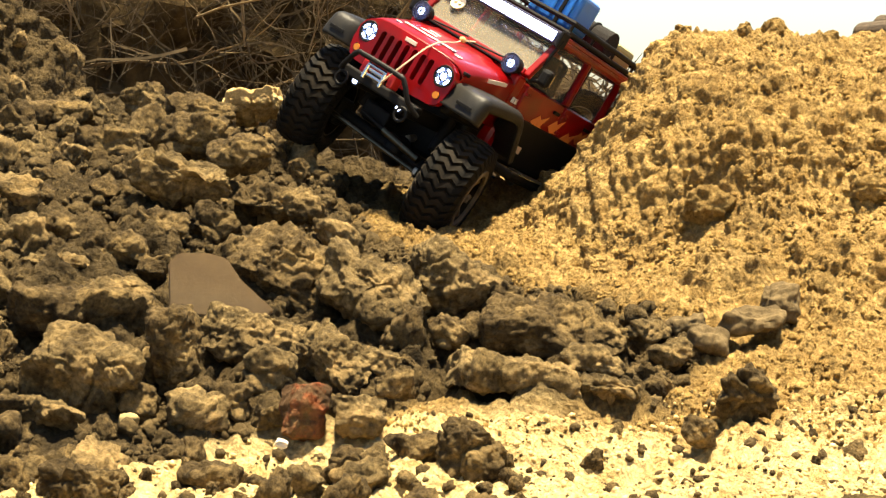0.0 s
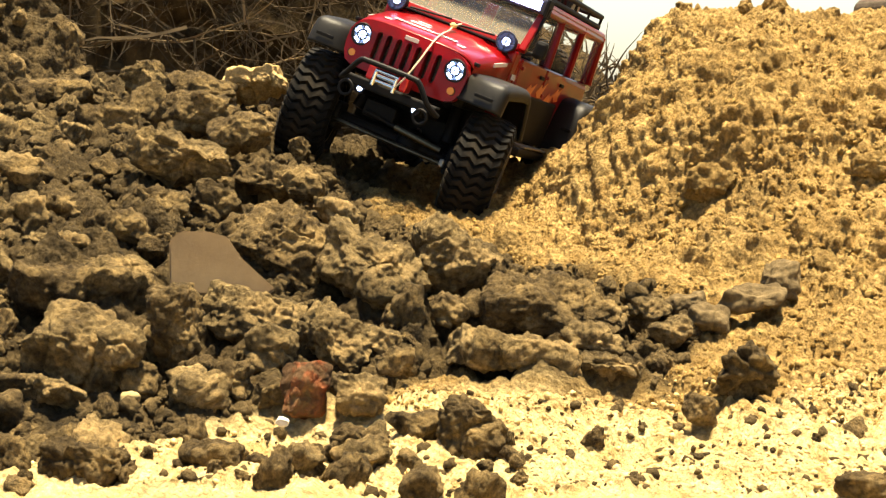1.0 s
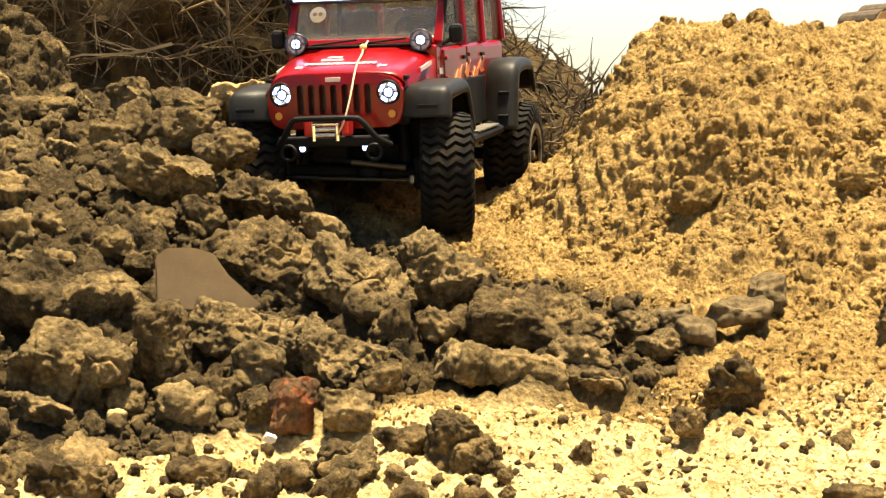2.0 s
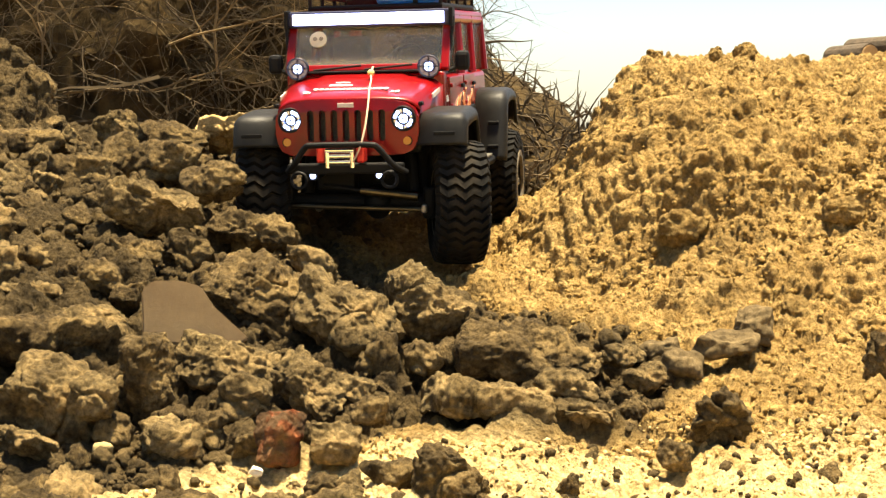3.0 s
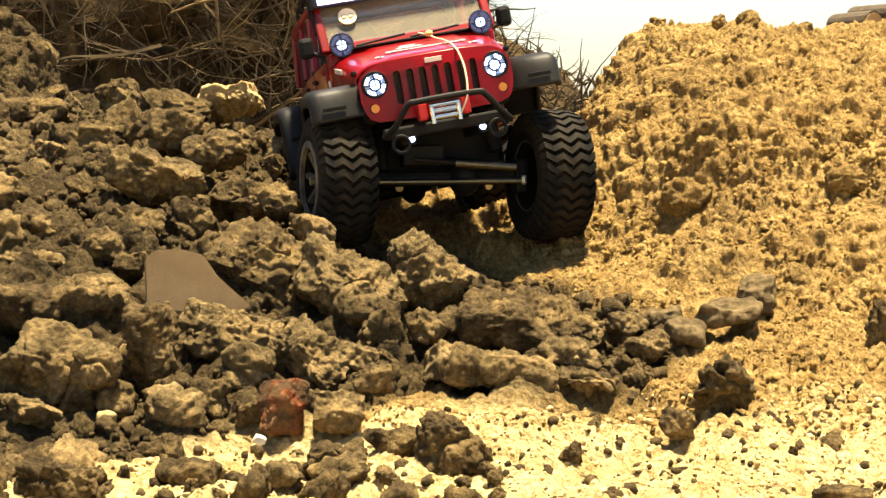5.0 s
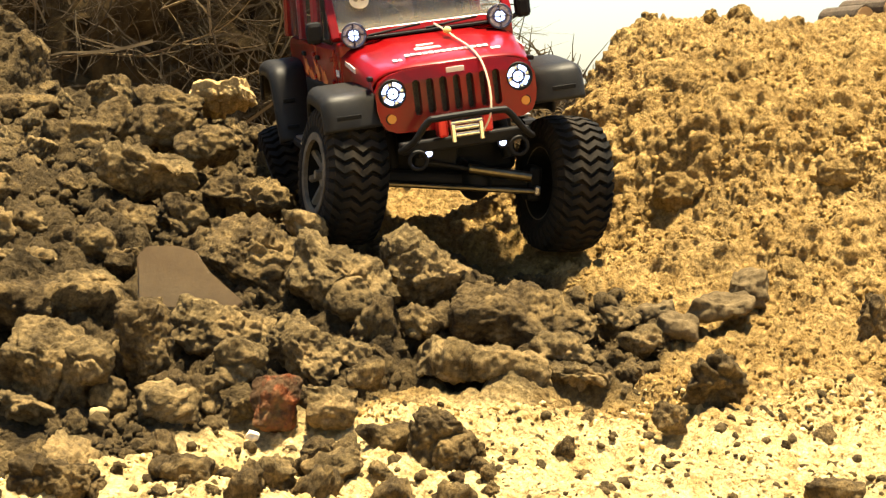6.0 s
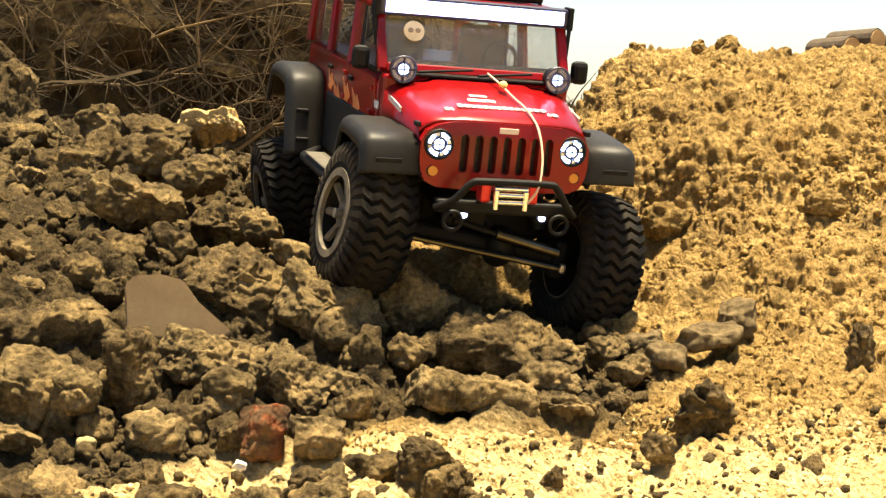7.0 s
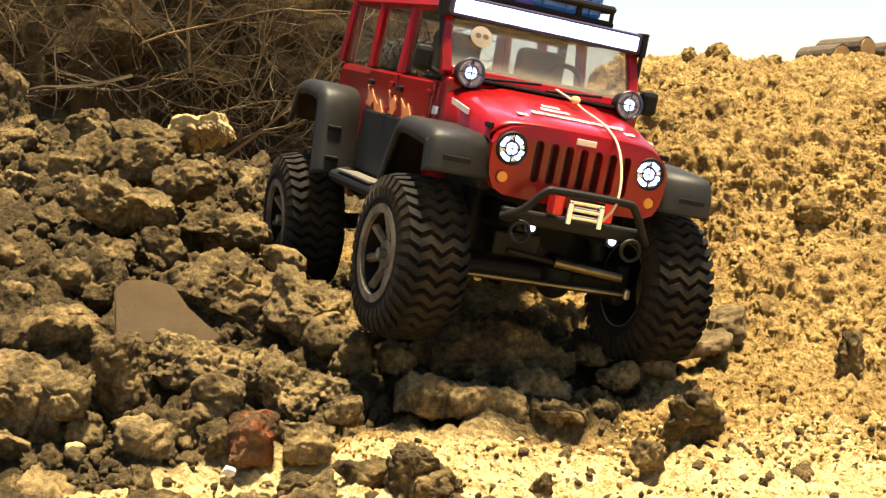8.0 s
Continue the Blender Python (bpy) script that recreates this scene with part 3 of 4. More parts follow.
lump("brick_fragment", M_red, -0.103, 1.080, 0.021, 0.0151, 0.0180, 155, (-12, 8, 20), 0.7, 6, "broken red brick lump half covered with clay", crumb=0.5)
lump("pebble", M_pale, -0.215, 1.070, 0.016, 0.0064, 0.0054, 156, (0, 0, 0), 0.2, 4, "pale yellow pebble at the foot of the bank", crumb=0.4)
lump("pebble", M_chip, -0.115, 1.045, 0.007, 0.0045, 0.0028, 157, (0, 20, 0), 0.5, 4, "tiny white chip of stone on the sand", crumb=0.3)


def tile_fragment():
    """A flat broken piece of smooth stone leaning on the bank."""
    outline = [(-0.037, -0.021), (-0.038, 0.016), (-0.030, 0.023), (-0.010, 0.023), (0.004, 0.019), (0.014, 0.004),
               (0.027, -0.008), (0.039, -0.019), (0.034, -0.023), (0.0, -0.024)]
    bm = bmesh.new()
    face = bm.faces.new([bm.verts.new((x, 0, z)) for x, z in outline])
    ext = bmesh.ops.extrude_face_region(bm, geom=[face])
    bmesh.ops.translate(bm, vec=(0, 0.012, 0), verts=[v for v in ext["geom"] if isinstance(v, bmesh.types.BMVert)])
    bmesh.ops.bevel(bm, geom=bm.edges[:], offset=0.0012, segments=2, affect="EDGES")
    ob = part("tile_fragment", bm, M_slab)
    ob.matrix_world = pose(-0.178, 1.222, 0.088, -10, 0, 4)
    return tagged(ob, "smooth flat grey-brown broken tile leaning among clods", "tile")


tile_fragment()
FOOTPRINTS.append((-0.186, 1.225, 0.045))


def taken(x, y):
    """True where a large clod lies, or just before it."""
    return any(abs(x - a) < 1.0 * w and -1.3 * w < y - b < 0.9 * w for a, b, w in FOOTPRINTS)


def in_track(x, y):
    return y > 1.28 and abs(x - float(np.interp(y, [1.3, 1.45, 1.57, 1.75], [0.05, 0.0, -0.05, -0.04]))) < 0.10


# loose clods of middle size: a few shapes, each placed as a thing of its own
rng = random.Random(5)
shapes = []
for k in range(9):
    me = rock_mesh("clod", 200 + k, (0.02, 0.018, 0.016), 4, 0.15 + 0.06 * k, 7, 1.2, None, M_pale_clay if k % 3 == 0 else M_clod)
    shapes.append(me)


def loose(n, x0, x1, y0, y1, r0, r1, want_sand, mat_label):
    made = 0
    while made < n:
        x, y = rng.uniform(x0, x1), rng.uniform(y0, y1)
        if (float(sandy(x, y)) > 0.5) != want_sand or taken(x, y) or in_track(x, y):
            continue
        r = r0 + (r1 - r0) * rng.random() ** 2.2
        ob = new("clod", rng.choice(shapes))
        ob.location = (x, y, float(height(x, y)) + r * 0.25)
        ob.rotation_euler = (rng.uniform(0, 6.3), rng.uniform(0, 6.3), rng.uniform(0, 6.3))
        ob.scale = Vector((1, rng.uniform(0.75, 1.0), rng.uniform(0.7, 1.0))) * (r / 0.019)
        tagged(ob, mat_label, "clod", "loose clods on the bank")
        made += 1


loose(150, -0.42, -0.02, 0.98, 1.60, 0.007, 0.022, False, "loose crumbly dark clay clod on the bank")
loose(60, -0.60, -0.08, 1.55, 2.05, 0.008, 0.022, False, "loose crumbly dark clay clod on the bank")
loose(26, -0.02, 0.26, 1.10, 1.32, 0.005, 0.013, False, "small dark clay clod in the trough")
loose(12, -0.30, 0.26, 0.94, 1.10, 0.004, 0.010, True, "small clay clod lying on the sand")
loose(30, -0.30, 0.03, 0.92, 1.03, 0.005, 0.017, True, "small clay clod lying on the sand")


def crumbs(name, n, region, r0, r1, want_sand, mat, seed, sub=1, label="", sink=0.15, power=2.5):
    """A spread of crumbs too small to count, in one mesh."""
    g = np.random.default_rng(seed)
    bases, faces = [], None
    for k in range(8):
        bm = bmesh.new()
        bmesh.ops.create_icosphere(bm, subdivisions=sub, radius=1)
        co = np.array([v.co[:] for v in bm.verts])
        off = Vector((k * 3.1, k * 1.7, 0.4))
        co *= np.array([1 + 0.7 * noise.noise(v.co * 1.6 + off) + 0.5 * noise.noise(v.co * 4.0 + off) for v in bm.verts])[:, None]
        faces = np.array([[v.index for v in f.verts] for f in bm.faces])
        bases.append(co)
        bm.free()
    x0, x1, y0, y1 = region
    X, Y = g.uniform(x0, x1, n * 3), g.uniform(y0, y1, n * 3)
    keep = (sandy(X, Y) > 0.5) == want_sand
    keep &= np.array([not taken(a, b) for a, b in zip(X, Y)])
    X, Y = X[keep][:n], Y[keep][:n]
    R = r0 + (r1 - r0) * g.random(len(X)) ** power
    Z = height(X, Y) + sink * R
    vs, fs = [], []
    nv = len(bases[0])
    for i in range(len(X)):
        a = Euler(g.uniform(0, 6.28, 3)).to_matrix()
        m = np.array(a) * (R[i] * g.uniform(0.65, 1.0, 3))
        vs.append(bases[i % 8] @ m.T + (X[i], Y[i], Z[i]))
        fs.append(faces + i * nv)
    v, f = np.concatenate(vs), np.concatenate(fs)
    me = bpy.data.meshes.new(name)
    me.vertices.add(len(v))
    me.vertices.foreach_set("co", v.ravel())
    me.loops.add(f.size)
    me.loops.foreach_set("vertex_index", f.ravel())
    me.polygons.add(len(f))
    me.polygons.foreach_set("loop_start", np.arange(0, f.size, 3))
    me.update(calc_edges=True)
    me.polygons.foreach_set("use_smooth", [True] * len(f))
    me.materials.append(mat)
    return tagged(new(name, me), label, "crumbs", kind="stuff")


crumbs("clay_crumbs", 1300, (-0.5, 0.28, 0.95, 1.85), 0.004, 0.011, False, M_clod_fine, 1, 2, "dark clay crumbs strewn over the bank")
crumbs("fine_clay_crumbs", 4500, (-0.5, 0.28, 0.93, 1.85), 0.0015, 0.006, False, M_clod_fine, 9, 1, "dark clay crumbs strewn over the bank")
crumbs("sand_crumbs", 3000, (-0.1, 0.58, 1.10, 1.78), 0.0016, 0.0052, True, M_sand_fine, 2, 2, "yellow sand crumbs on the heap", -0.5, 1.6)
crumbs("fine_sand_crumbs", 9000, (-0.1, 0.58, 1.08, 1.78), 0.0008, 0.0028, True, M_sand_fine, 12, 1, "fine yellow sand crumbs on the heap", -0.3, 1.6)
crumbs("sand_grit", 2800, (-0.4, 0.42, 0.92, 1.16), 0.0006, 0.0030, True, M_dry_fine, 3, 1, "pale sand grit on the flat ground", 0.0, 3.5)
crumbs("clay_grit", 900, (-0.42, 0.40, 0.92, 1.16), 0.001, 0.0055, True, M_clod_fine, 4, 1, "dark clay grit strewn on the sand", 0.0, 3.0)


# ---------------------------------------------------------------- brush behind the heaps
def bank_top(x):
    return np.interp(x, [-2.4, -0.4, -0.10, 0.04, 0.12, 0.25, 0.42, 0.5], [1.5, 1.5, 1.3, 0.60, 0.37, 0.31, 0.21, 0.02])


# a solid dark sheet added behind the twigs, standing for the thick of the brush
def brush_bank():
    xs, us = np.linspace(-2.6, 0.7, 120), np.linspace(0, 1, 60)
    X, U = np.meshgrid(xs, us)
    top = bank_top(X) + 0.10 * fbm(X * 6, X * 0 + 3, 4, 2)
    Z = -0.1 + (top + 0.1) * np.sin(U * np.pi / 2)
    Y = 3.35 + 0.75 * U ** 2 + 0.16 * fbm(X * 5, Z * 5, 5, 12) + 0.05 * fbm(X * 22, Z * 22, 3, 5)
    v = np.stack([X, Y, Z], -1).reshape(-1, 3)
    i = np.arange(v.shape[0]).reshape(X.shape)
    q = np.stack([i[:-1, :-1], i[:-1, 1:], i[1:, 1:], i[1:, :-1]], -1).reshape(-1, 4)
    me = bpy.data.meshes.new("brush_bank")
    me.from_pydata(v.tolist(), [], q.tolist())
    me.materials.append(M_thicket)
    ob = new("brush_bank", me)
    md = ob.modifiers.new("depth", "SOLIDIFY")
    md.thickness = 0.15
    return tagged(ob, "solid dark backing sheet standing for the depth of the dry brush", "bank", kind="structure")


def bank_y(x, z):
    """How far off the face of the bank lies at a height."""
    top = float(bank_top(x)) + 0.1
    u = math.asin(min(0.98, max(0.0, (z + 0.1) / top))) * 2 / math.pi
    return 3.35 + 0.75 * u * u


def branch_mesh(bm, start, way, length, r, rng, depth):
    """A crooked tapering twig with side twigs."""
    p, d = Vector(start), Vector(way).normalized()
    n = 11 if depth else 5
    bend = Vector((rng.gauss(0, 0.10), rng.gauss(0, 0.04), rng.gauss(0, 0.10)))
    ring = None
    for k in range(n + 1):
        t = k / n
        side = d.cross(Vector((0.3, 0.2, 1))).normalized()
        up = side.cross(d)
        rad = r * (1 - 0.8 * t)
        now = [bm.verts.new(p + (side * math.cos(a) + up * math.sin(a)) * rad) for a in (0, 2.09, 4.19)]
        if ring:
            for a in range(3):
                bm.faces.new((ring[a], ring[(a + 1) % 3], now[(a + 1) % 3], now[a]))
        ring = now
        if depth and 0 < k < n and rng.random() < 0.45:
            w = (d + Vector((rng.gauss(0, 0.7), rng.gauss(0, 0.35), rng.gauss(0, 0.7)))).normalized()
            branch_mesh(bm, p, w, length * rng.uniform(0.25, 0.5), rad * 0.65, rng, depth - 1)
        p = p + d * length / n
        d = (d + bend + Vector((rng.gauss(0, 0.15), rng.gauss(0, 0.08), rng.gauss(0, 0.15)))).normalized()
    return bm


brush_bank()
rng = random.Random(8)
for k in range(64):
    bm = bmesh.new()
    x = rng.uniform(-1.15, 0.12)
    z = rng.uniform(0.12, min(0.9, float(bank_top(x)) * (1 if x < -0.05 else 0.93)))
    ang = rng.choice([rng.gauss(0.3, 0.4), rng.gauss(2.9, 0.4), rng.gauss(0.6, 0.4), rng.gauss(1.7, 0.5)])
    branch_mesh(bm, (x, bank_y(x, z) - rng.uniform(0.08, 0.24), z), (math.cos(ang), rng.uniform(-0.2, 0.1), math.sin(ang)),
                rng.uniform(0.25, 0.6) * (1 if x < -0.1 else 0.28), rng.uniform(0.0016, 0.0042) * (1 if x < -0.1 else 0.6), rng, 2)
    tagged(part("dry_branch", bm, M_twig), "bare dry branch tangled in the brush", "branch", "branches of the brush")
bm = bmesh.new()
for k in range(2300):
    x = rng.uniform(-1.25, 0.10) if k < 1200 else rng.uniform(-0.05, 0.46)
    z = rng.uniform(0.02, min(1.0, float(bank_top(x)) * (1 if x < -0.05 else 0.99)))
    ang = rng.uniform(0, 6.28)
    near = k >= 1200
    branch_mesh(bm, (x, bank_y(x, z) - rng.uniform(0.0, 0.16), z), (math.cos(ang), rng.uniform(-0.3, 0.1), math.sin(ang)),
                rng.uniform(0.08, 0.28) * ((0.22 if k % 9 else 0.5) if near else 1), rng.uniform(0.001, 0.003) * (1.5 if near else 1), rng, 0 if near else 1)
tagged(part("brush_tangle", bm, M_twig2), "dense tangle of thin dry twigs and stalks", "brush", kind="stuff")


# ---------------------------------------------------------------- logs far behind the heap
def log(x, y, z, r, length, lean):
    ob = tagged(new("log"), "cut log with dark bark and a pale end", "log", "stacked logs")
    bm = rod((0, 0, 0), (0, length, 0), r, r * 0.94, 14)
    for v in bm.verts:
        v.co += Vector((noise.noise(v.co * 30), 0, noise.noise(v.co * 30 + Vector((5, 5, 5))))) * r * 0.12
    part("bark", bm, M_bark, ob)
    part("cut_end", rod((0, -0.004, 0), (0, 0.004, 0), r * 0.86, n=14), M_wood, ob, "pale cut end")
    ob.matrix_world = pose(x, y, z, 0, 0, lean)
    return ob


for k, (x, z) in enumerate([(1.514, 0.482), (1.605, 0.508), (1.605, 0.424), (1.695, 0.49), (1.695, 0.405), (1.52, 0.398), (1.785, 0.47), (1.785, 0.387)]):
    log(x, 6.0, z, 0.042, 0.22, 24 + 8 * (k % 3))
tagged(part("log_stand", box(1.85, 6.3, 0.13, 0.9, 0.8, 0.44, 0.05), M_thicket), "low earth rise under the stacked logs", "earth", kind="structure")


# ---------------------------------------------------------------- the toy car (x forward, y to its left, origin between the headlights)
def lathe(profile, n=48, axis="Y"):
    """A ring turned round the y axis from (radius, y) pairs, closed."""
    bm = bmesh.new()
    rings = []
    for k in range(n):
        a = 2 * math.pi * k / n
        rings.append([bm.verts.new((r * math.cos(a), y, r * math.sin(a))) for r, y in profile])
    m = len(profile)
    for k in range(n):
        for j in range(m):
            bm.faces.new((rings[k][j], rings[k][(j + 1) % m], rings[(k + 1) % n][(j + 1) % m], rings[(k + 1) % n][j]))
    return bm


def prism(outline, y0, y1, bevel=0.0):
    """A plate with an outline in x and z, from y0 to y1."""
    bm = bmesh.new()
    f = bm.faces.new([bm.verts.new((x, y0, z)) for x, z in outline])
    e = bmesh.ops.extrude_face_region(bm, geom=[f])
    bmesh.ops.translate(bm, vec=(0, y1 - y0, 0), verts=[v for v in e["geom"] if isinstance(v, bmesh.types.BMVert)])
    if bevel:
        bmesh.ops.bevel(bm, geom=bm.edges[:], offset=bevel, segments=2, affect="EDGES")
    return bm


def loft(sections, closed_ends=True):
    """A skin over rings of equal length."""
    bm = bmesh.new()
    rows = [[bm.verts.new(p) for p in s] for s in sections]
    n = len(rows[0])
    for a, b in zip(rows, rows[1:]):
        for j in range(n):
            bm.faces.new((a[j], a[(j + 1) % n], b[(j + 1) % n], b[j]))
    if closed_ends:
        bm.faces.new(rows[0]), bm.faces.new(rows[-1])
    return bm


R_TYRE, W_TYRE, HALF_TRACK = 0.0585, 0.050, 0.094
FRONT_X, REAR_X, AXLE_Z = -0.048, -0.352, -0.084


def tyre_bm():
    h = W_TYRE / 2
    bm = lathe([(0.030, -h * 0.86), (0.034, -h * 0.98), (0.046, -h), (0.0515, -h * 0.86), (0.0525, -h * 0.5), (0.053, 0),
                (0.0525, h * 0.5), (0.0515, h * 0.86), (0.046, h), (0.034, h * 0.98), (0.030, h * 0.86)], 56)
    return bm


def lug_bm(side):
    """One tread lug, from the middle of the tread to the shoulder, kinked like a chevron."""
    h = W_TYRE / 2
    bm = bmesh.new()
    rows, half = [], 0.058
    for u, a, r in ((0.0, 0.00, R_TYRE), (0.32, 0.10, R_TYRE), (0.62, 0.045, R_TYRE - 0.0006), (0.90, 0.14, R_TYRE - 0.003), (1.02, 0.15, 0.0475)):
        low = r - 0.008
        rows.append([bm.verts.new((rr * math.cos(a + d), side * u * h, rr * math.sin(a + d))) for rr, d in ((low, -half * 1.15), (r, -half * 0.85), (r, half * 0.85), (low, half * 1.15))])
    for p, q in zip(rows, rows[1:]):
        for j in range(4):
            bm.faces.new((p[j], p[(j + 1) % 4], q[(j + 1) % 4], q[j]))
    bm.faces.new(rows[0]), bm.faces.new(rows[-1])
    return bm


LUG = {}


def tread(parent, place=Matrix()):
    """The ring of lugs of one tyre, each a piece of its own on a shared mesh."""
    for s in (-1, 1):
        for k in range(36):
            if s not in LUG:
                ob = part("tread_lug", lug_bm(s), M_tyre, parent)
                LUG[s] = ob.data
            else:
                ob = new("tread_lug", LUG[s])
                ob.parent = parent
            ob.matrix_local = place @ Matrix.Rotation(-2 * math.pi * k / 36, 4, "Y")


def rim_bm(side):
    h = W_TYRE / 2
    bm = lathe([(0.0305, -h * 0.9), (0.0325, -h * 0.9), (0.0325, h * 0.9), (0.0305, h * 0.9)], 40)
    y = side * h * 0.55
    for k in range(8):
        a = 2 * math.pi * k / 8
        p, q = Vector((0.007 * math.cos(a), y, 0.007 * math.sin(a))), Vector((0.031 * math.cos(a), y + side * 0.004, 0.031 * math.sin(a)))
        bm = rod(p, q, 0.0028, 0.0036, 6, bm)
    return rod((0, y - 0.004, 0), (0, y + 0.004, 0), 0.010, n=20, bm=bm)


def wheel(x, side):
    w = new("wheel")
    w.parent = car
    part("tyre", tyre_bm(), M_tyre, w, "dusty black tyre with chevron lugs")
    tread(w)
    part("rim", rim_bm(side), M_dusty, w, "dusty metal rim with eight spokes")
    h = W_TYRE / 2
    part("wheel_dish", rod((0, side * W_TYRE * 0.16, 0), (0, side * W_TYRE * 0.22, 0), 0.0315, 0.029, n=32), M_dusty, w, "dusty brown wheel dish")
    part("beadlock_ring", lathe([(0.029, side * h * 0.88), (0.035, side * h * 0.88), (0.035, side * h * 1.02), (0.029, side * h * 1.02)], 40), M_dusty, w, "dusty clamp ring")
    bm = rod((0, side * h * 0.6, 0), (0, side * h * 0.95, 0), 0.004, n=6)
    part("hub_nut", bm, M_steel, w)
    w.location = (x, side * HALF_TRACK, AXLE_Z)
    return w


def axle(x, front):
    """A live axle; its own frame has the origin at its middle."""
    a = new("front_axle" if front else "rear_axle")
    a.parent = car
    bm = rod((0, -0.072, 0), (0, 0.072, 0), 0.007, n=14)
    part("axle_tube", bm, M_black, a)
    b = bmesh.new()
    bmesh.ops.create_icosphere(b, subdivisions=3, radius=0.017)
    bmesh.ops.scale(b, vec=(1.0, 0.85, 1.0), verts=b.verts)
    bmesh.ops.translate(b, vec=(0, 0.018, 0), verts=b.verts)
    part("differential", b, M_black, a, smooth=True)
    for s in (-1, 1):
        part("knuckle", box(0, s * 0.068, 0, 0.022, 0.012, 0.030, 0.003), M_black, a)
        part("lower_link", rod((0, s * 0.040, -0.008), ((-1 if front else 1) * 0.11, s * 0.030, 0.025), 0.0035), M_steel, a)
    if front:
        part("tie_rod", rod((0.024, -0.068, -0.003), (0.024, 0.068, -0.005), 0.0024), M_brass, a, "thin brassy steering rod")
        part("steering_damper", rod((0.022, 0.006, 0.012), (0.022, 0.060, 0.007), 0.0045, n=14), M_brass, a, "worn brassy steering damper")
        part("damper_rod", rod((0.022, -0.03, 0.016), (0.022, 0.006, 0.012), 0.0022, n=10), M_black, a)
        part("servo", box(0.004, -0.020, 0.020, 0.020, 0.036, 0.018, 0.002), M_black, a)
        for s in (-1, 1):
            part("rod_end", box(0.024, s * 0.066, -0.004, 0.007, 0.005, 0.008, 0.0015), M_steel, a)
    a.location = (x, 0, AXLE_Z)
    return a


def spline(pts, n):
    """A smooth line through points."""
    out = []
    for k in range(len(pts) - 1):
        p0, p1, p2, p3 = pts[max(k - 1, 0)], pts[k], pts[k + 1], pts[min(k + 2, len(pts) - 1)]
        for j in range(n):
            t = j / n
            out.append(0.5 * (2 * p1 + (p2 - p0) * t + (2 * p0 - 5 * p1 + 4 * p2 - p3) * t * t + (3 * p1 - p0 - 3 * p2 + p3) * t ** 3))
    return out + [pts[-1]]


def flare(side, front):
    """An arched mud flare: a curved shell with a lip."""
    if front:
        line = [(0.001, -0.024), (-0.003, -0.006), (-0.010, 0.003), (-0.030, 0.006), (-0.075, 0.008), (-0.092, 0.002), (-0.104, -0.018), (-0.114, -0.040)]
        y0, y1 = 0.064, 0.110
    else:
        line = [(-0.282, -0.058), (-0.290, -0.030), (-0.300, 0.002), (-0.314, 0.013), (-0.345, 0.016), (-0.380, 0.015), (-0.396, 0.008), (-0.410, -0.020)]
        y0, y1 = 0.074, 0.112
    t = 0.0035
    pts = spline([Vector((x, 0, z)) for x, z in line], 5)
    secs = []
    for k, p in enumerate(pts):
        a = pts[max(k - 1, 0)] - pts[min(k + 1, len(pts) - 1)]
        n = Vector((a.z, 0, -a.x)).normalized()
        if n.dot(p - Vector((-0.05 if front else -0.348, 0, -0.05))) < 0:
            n = -n
        ring = [(0, y0)]
        ring += [(-0.009 * (1 - math.cos(b)), y1 - 0.009 + 0.009 * math.sin(b)) for b in (j * math.pi / 10 for j in range(6))]
        ring += [(-0.0135, y1), (-0.0135, y1 - t), (-0.009, y1 - t), (-t - 0.001, y1 - 0.009), (-t, y0)]
        secs.append([(p.x + n.x * d, side * y, p.z + n.z * d) for d, y in ring])
    f = part("mud_flare", loft(secs), M_flare, car, "grey-black plastic mud flare", True)
    if front:
        part("vent_slot", box(0.0006, side * 0.090, -0.014, 0.0012, 0.020, 0.0035, 0.0004), M_black, f)
    else:
        for z in (-0.045, -0.020):
            part("bolt", box(-0.286 - 0.1 * (z + 0.045) * 3, side * 0.098, z, 0.006, 0.012, 0.004, 0.001), M_black, f)
    return f


def nose_bm():
    """The nose panel: a rounded outline with seven slots and two lamp holes, bowed back at the sides."""
    half = [(0.0, 0.0186), (0.025, 0.0183), (0.044, 0.0172), (0.055, 0.0145), (0.0625, 0.0098), (0.0665, 0.002), (0.0668, -0.012), (0.065, -0.022), (0.061, -0.0285), (0.053, -0.032), (0.025, -0.033)]
    loops = [half + [(0.0, -0.033)] + [(-y, z) for y, z in reversed(half[1:])]]
    for k in range(7):
        c = -0.0333 + 0.0111 * k
        arc = [(0.0031 * math.cos(a), 0.0031 * math.sin(a)) for a in (j * math.pi / 6 for j in range(7))]
        loops.append([(c + y, 0.0058 + z) for y, z in arc] + [(c - y, -0.0168 - z) for y, z in arc])
    for s in (-1, 1):
        loops.append([(s * 0.0525 + 0.0108 * math.cos(j * math.pi / 14), 0.0108 * math.sin(j * math.pi / 14)) for j in range(28)])
    bm = bmesh.new()
    edges = []
    for ring in loops:
        vs = [bm.verts.new((0.0035, y, z)) for y, z in ring]
        edges += [bm.edges.new((a, b)) for a, b in zip(vs, vs[1:] + vs[:1])]
    bmesh.ops.triangle_fill(bm, edges=edges, use_beauty=True)
    e = bmesh.ops.extrude_face_region(bm, geom=bm.faces[:])
    bmesh.ops.translate(bm, vec=(-0.009, 0, 0), verts=[v for v in e["geom"] if isinstance(v, bmesh.types.BMVert)])
    for v in bm.verts:
        v.co.x -= 0.7 * v.co.y ** 2 + 0.0025 * max(0.0, (v.co.z - 0.004) / 0.0146) ** 2
    return bm


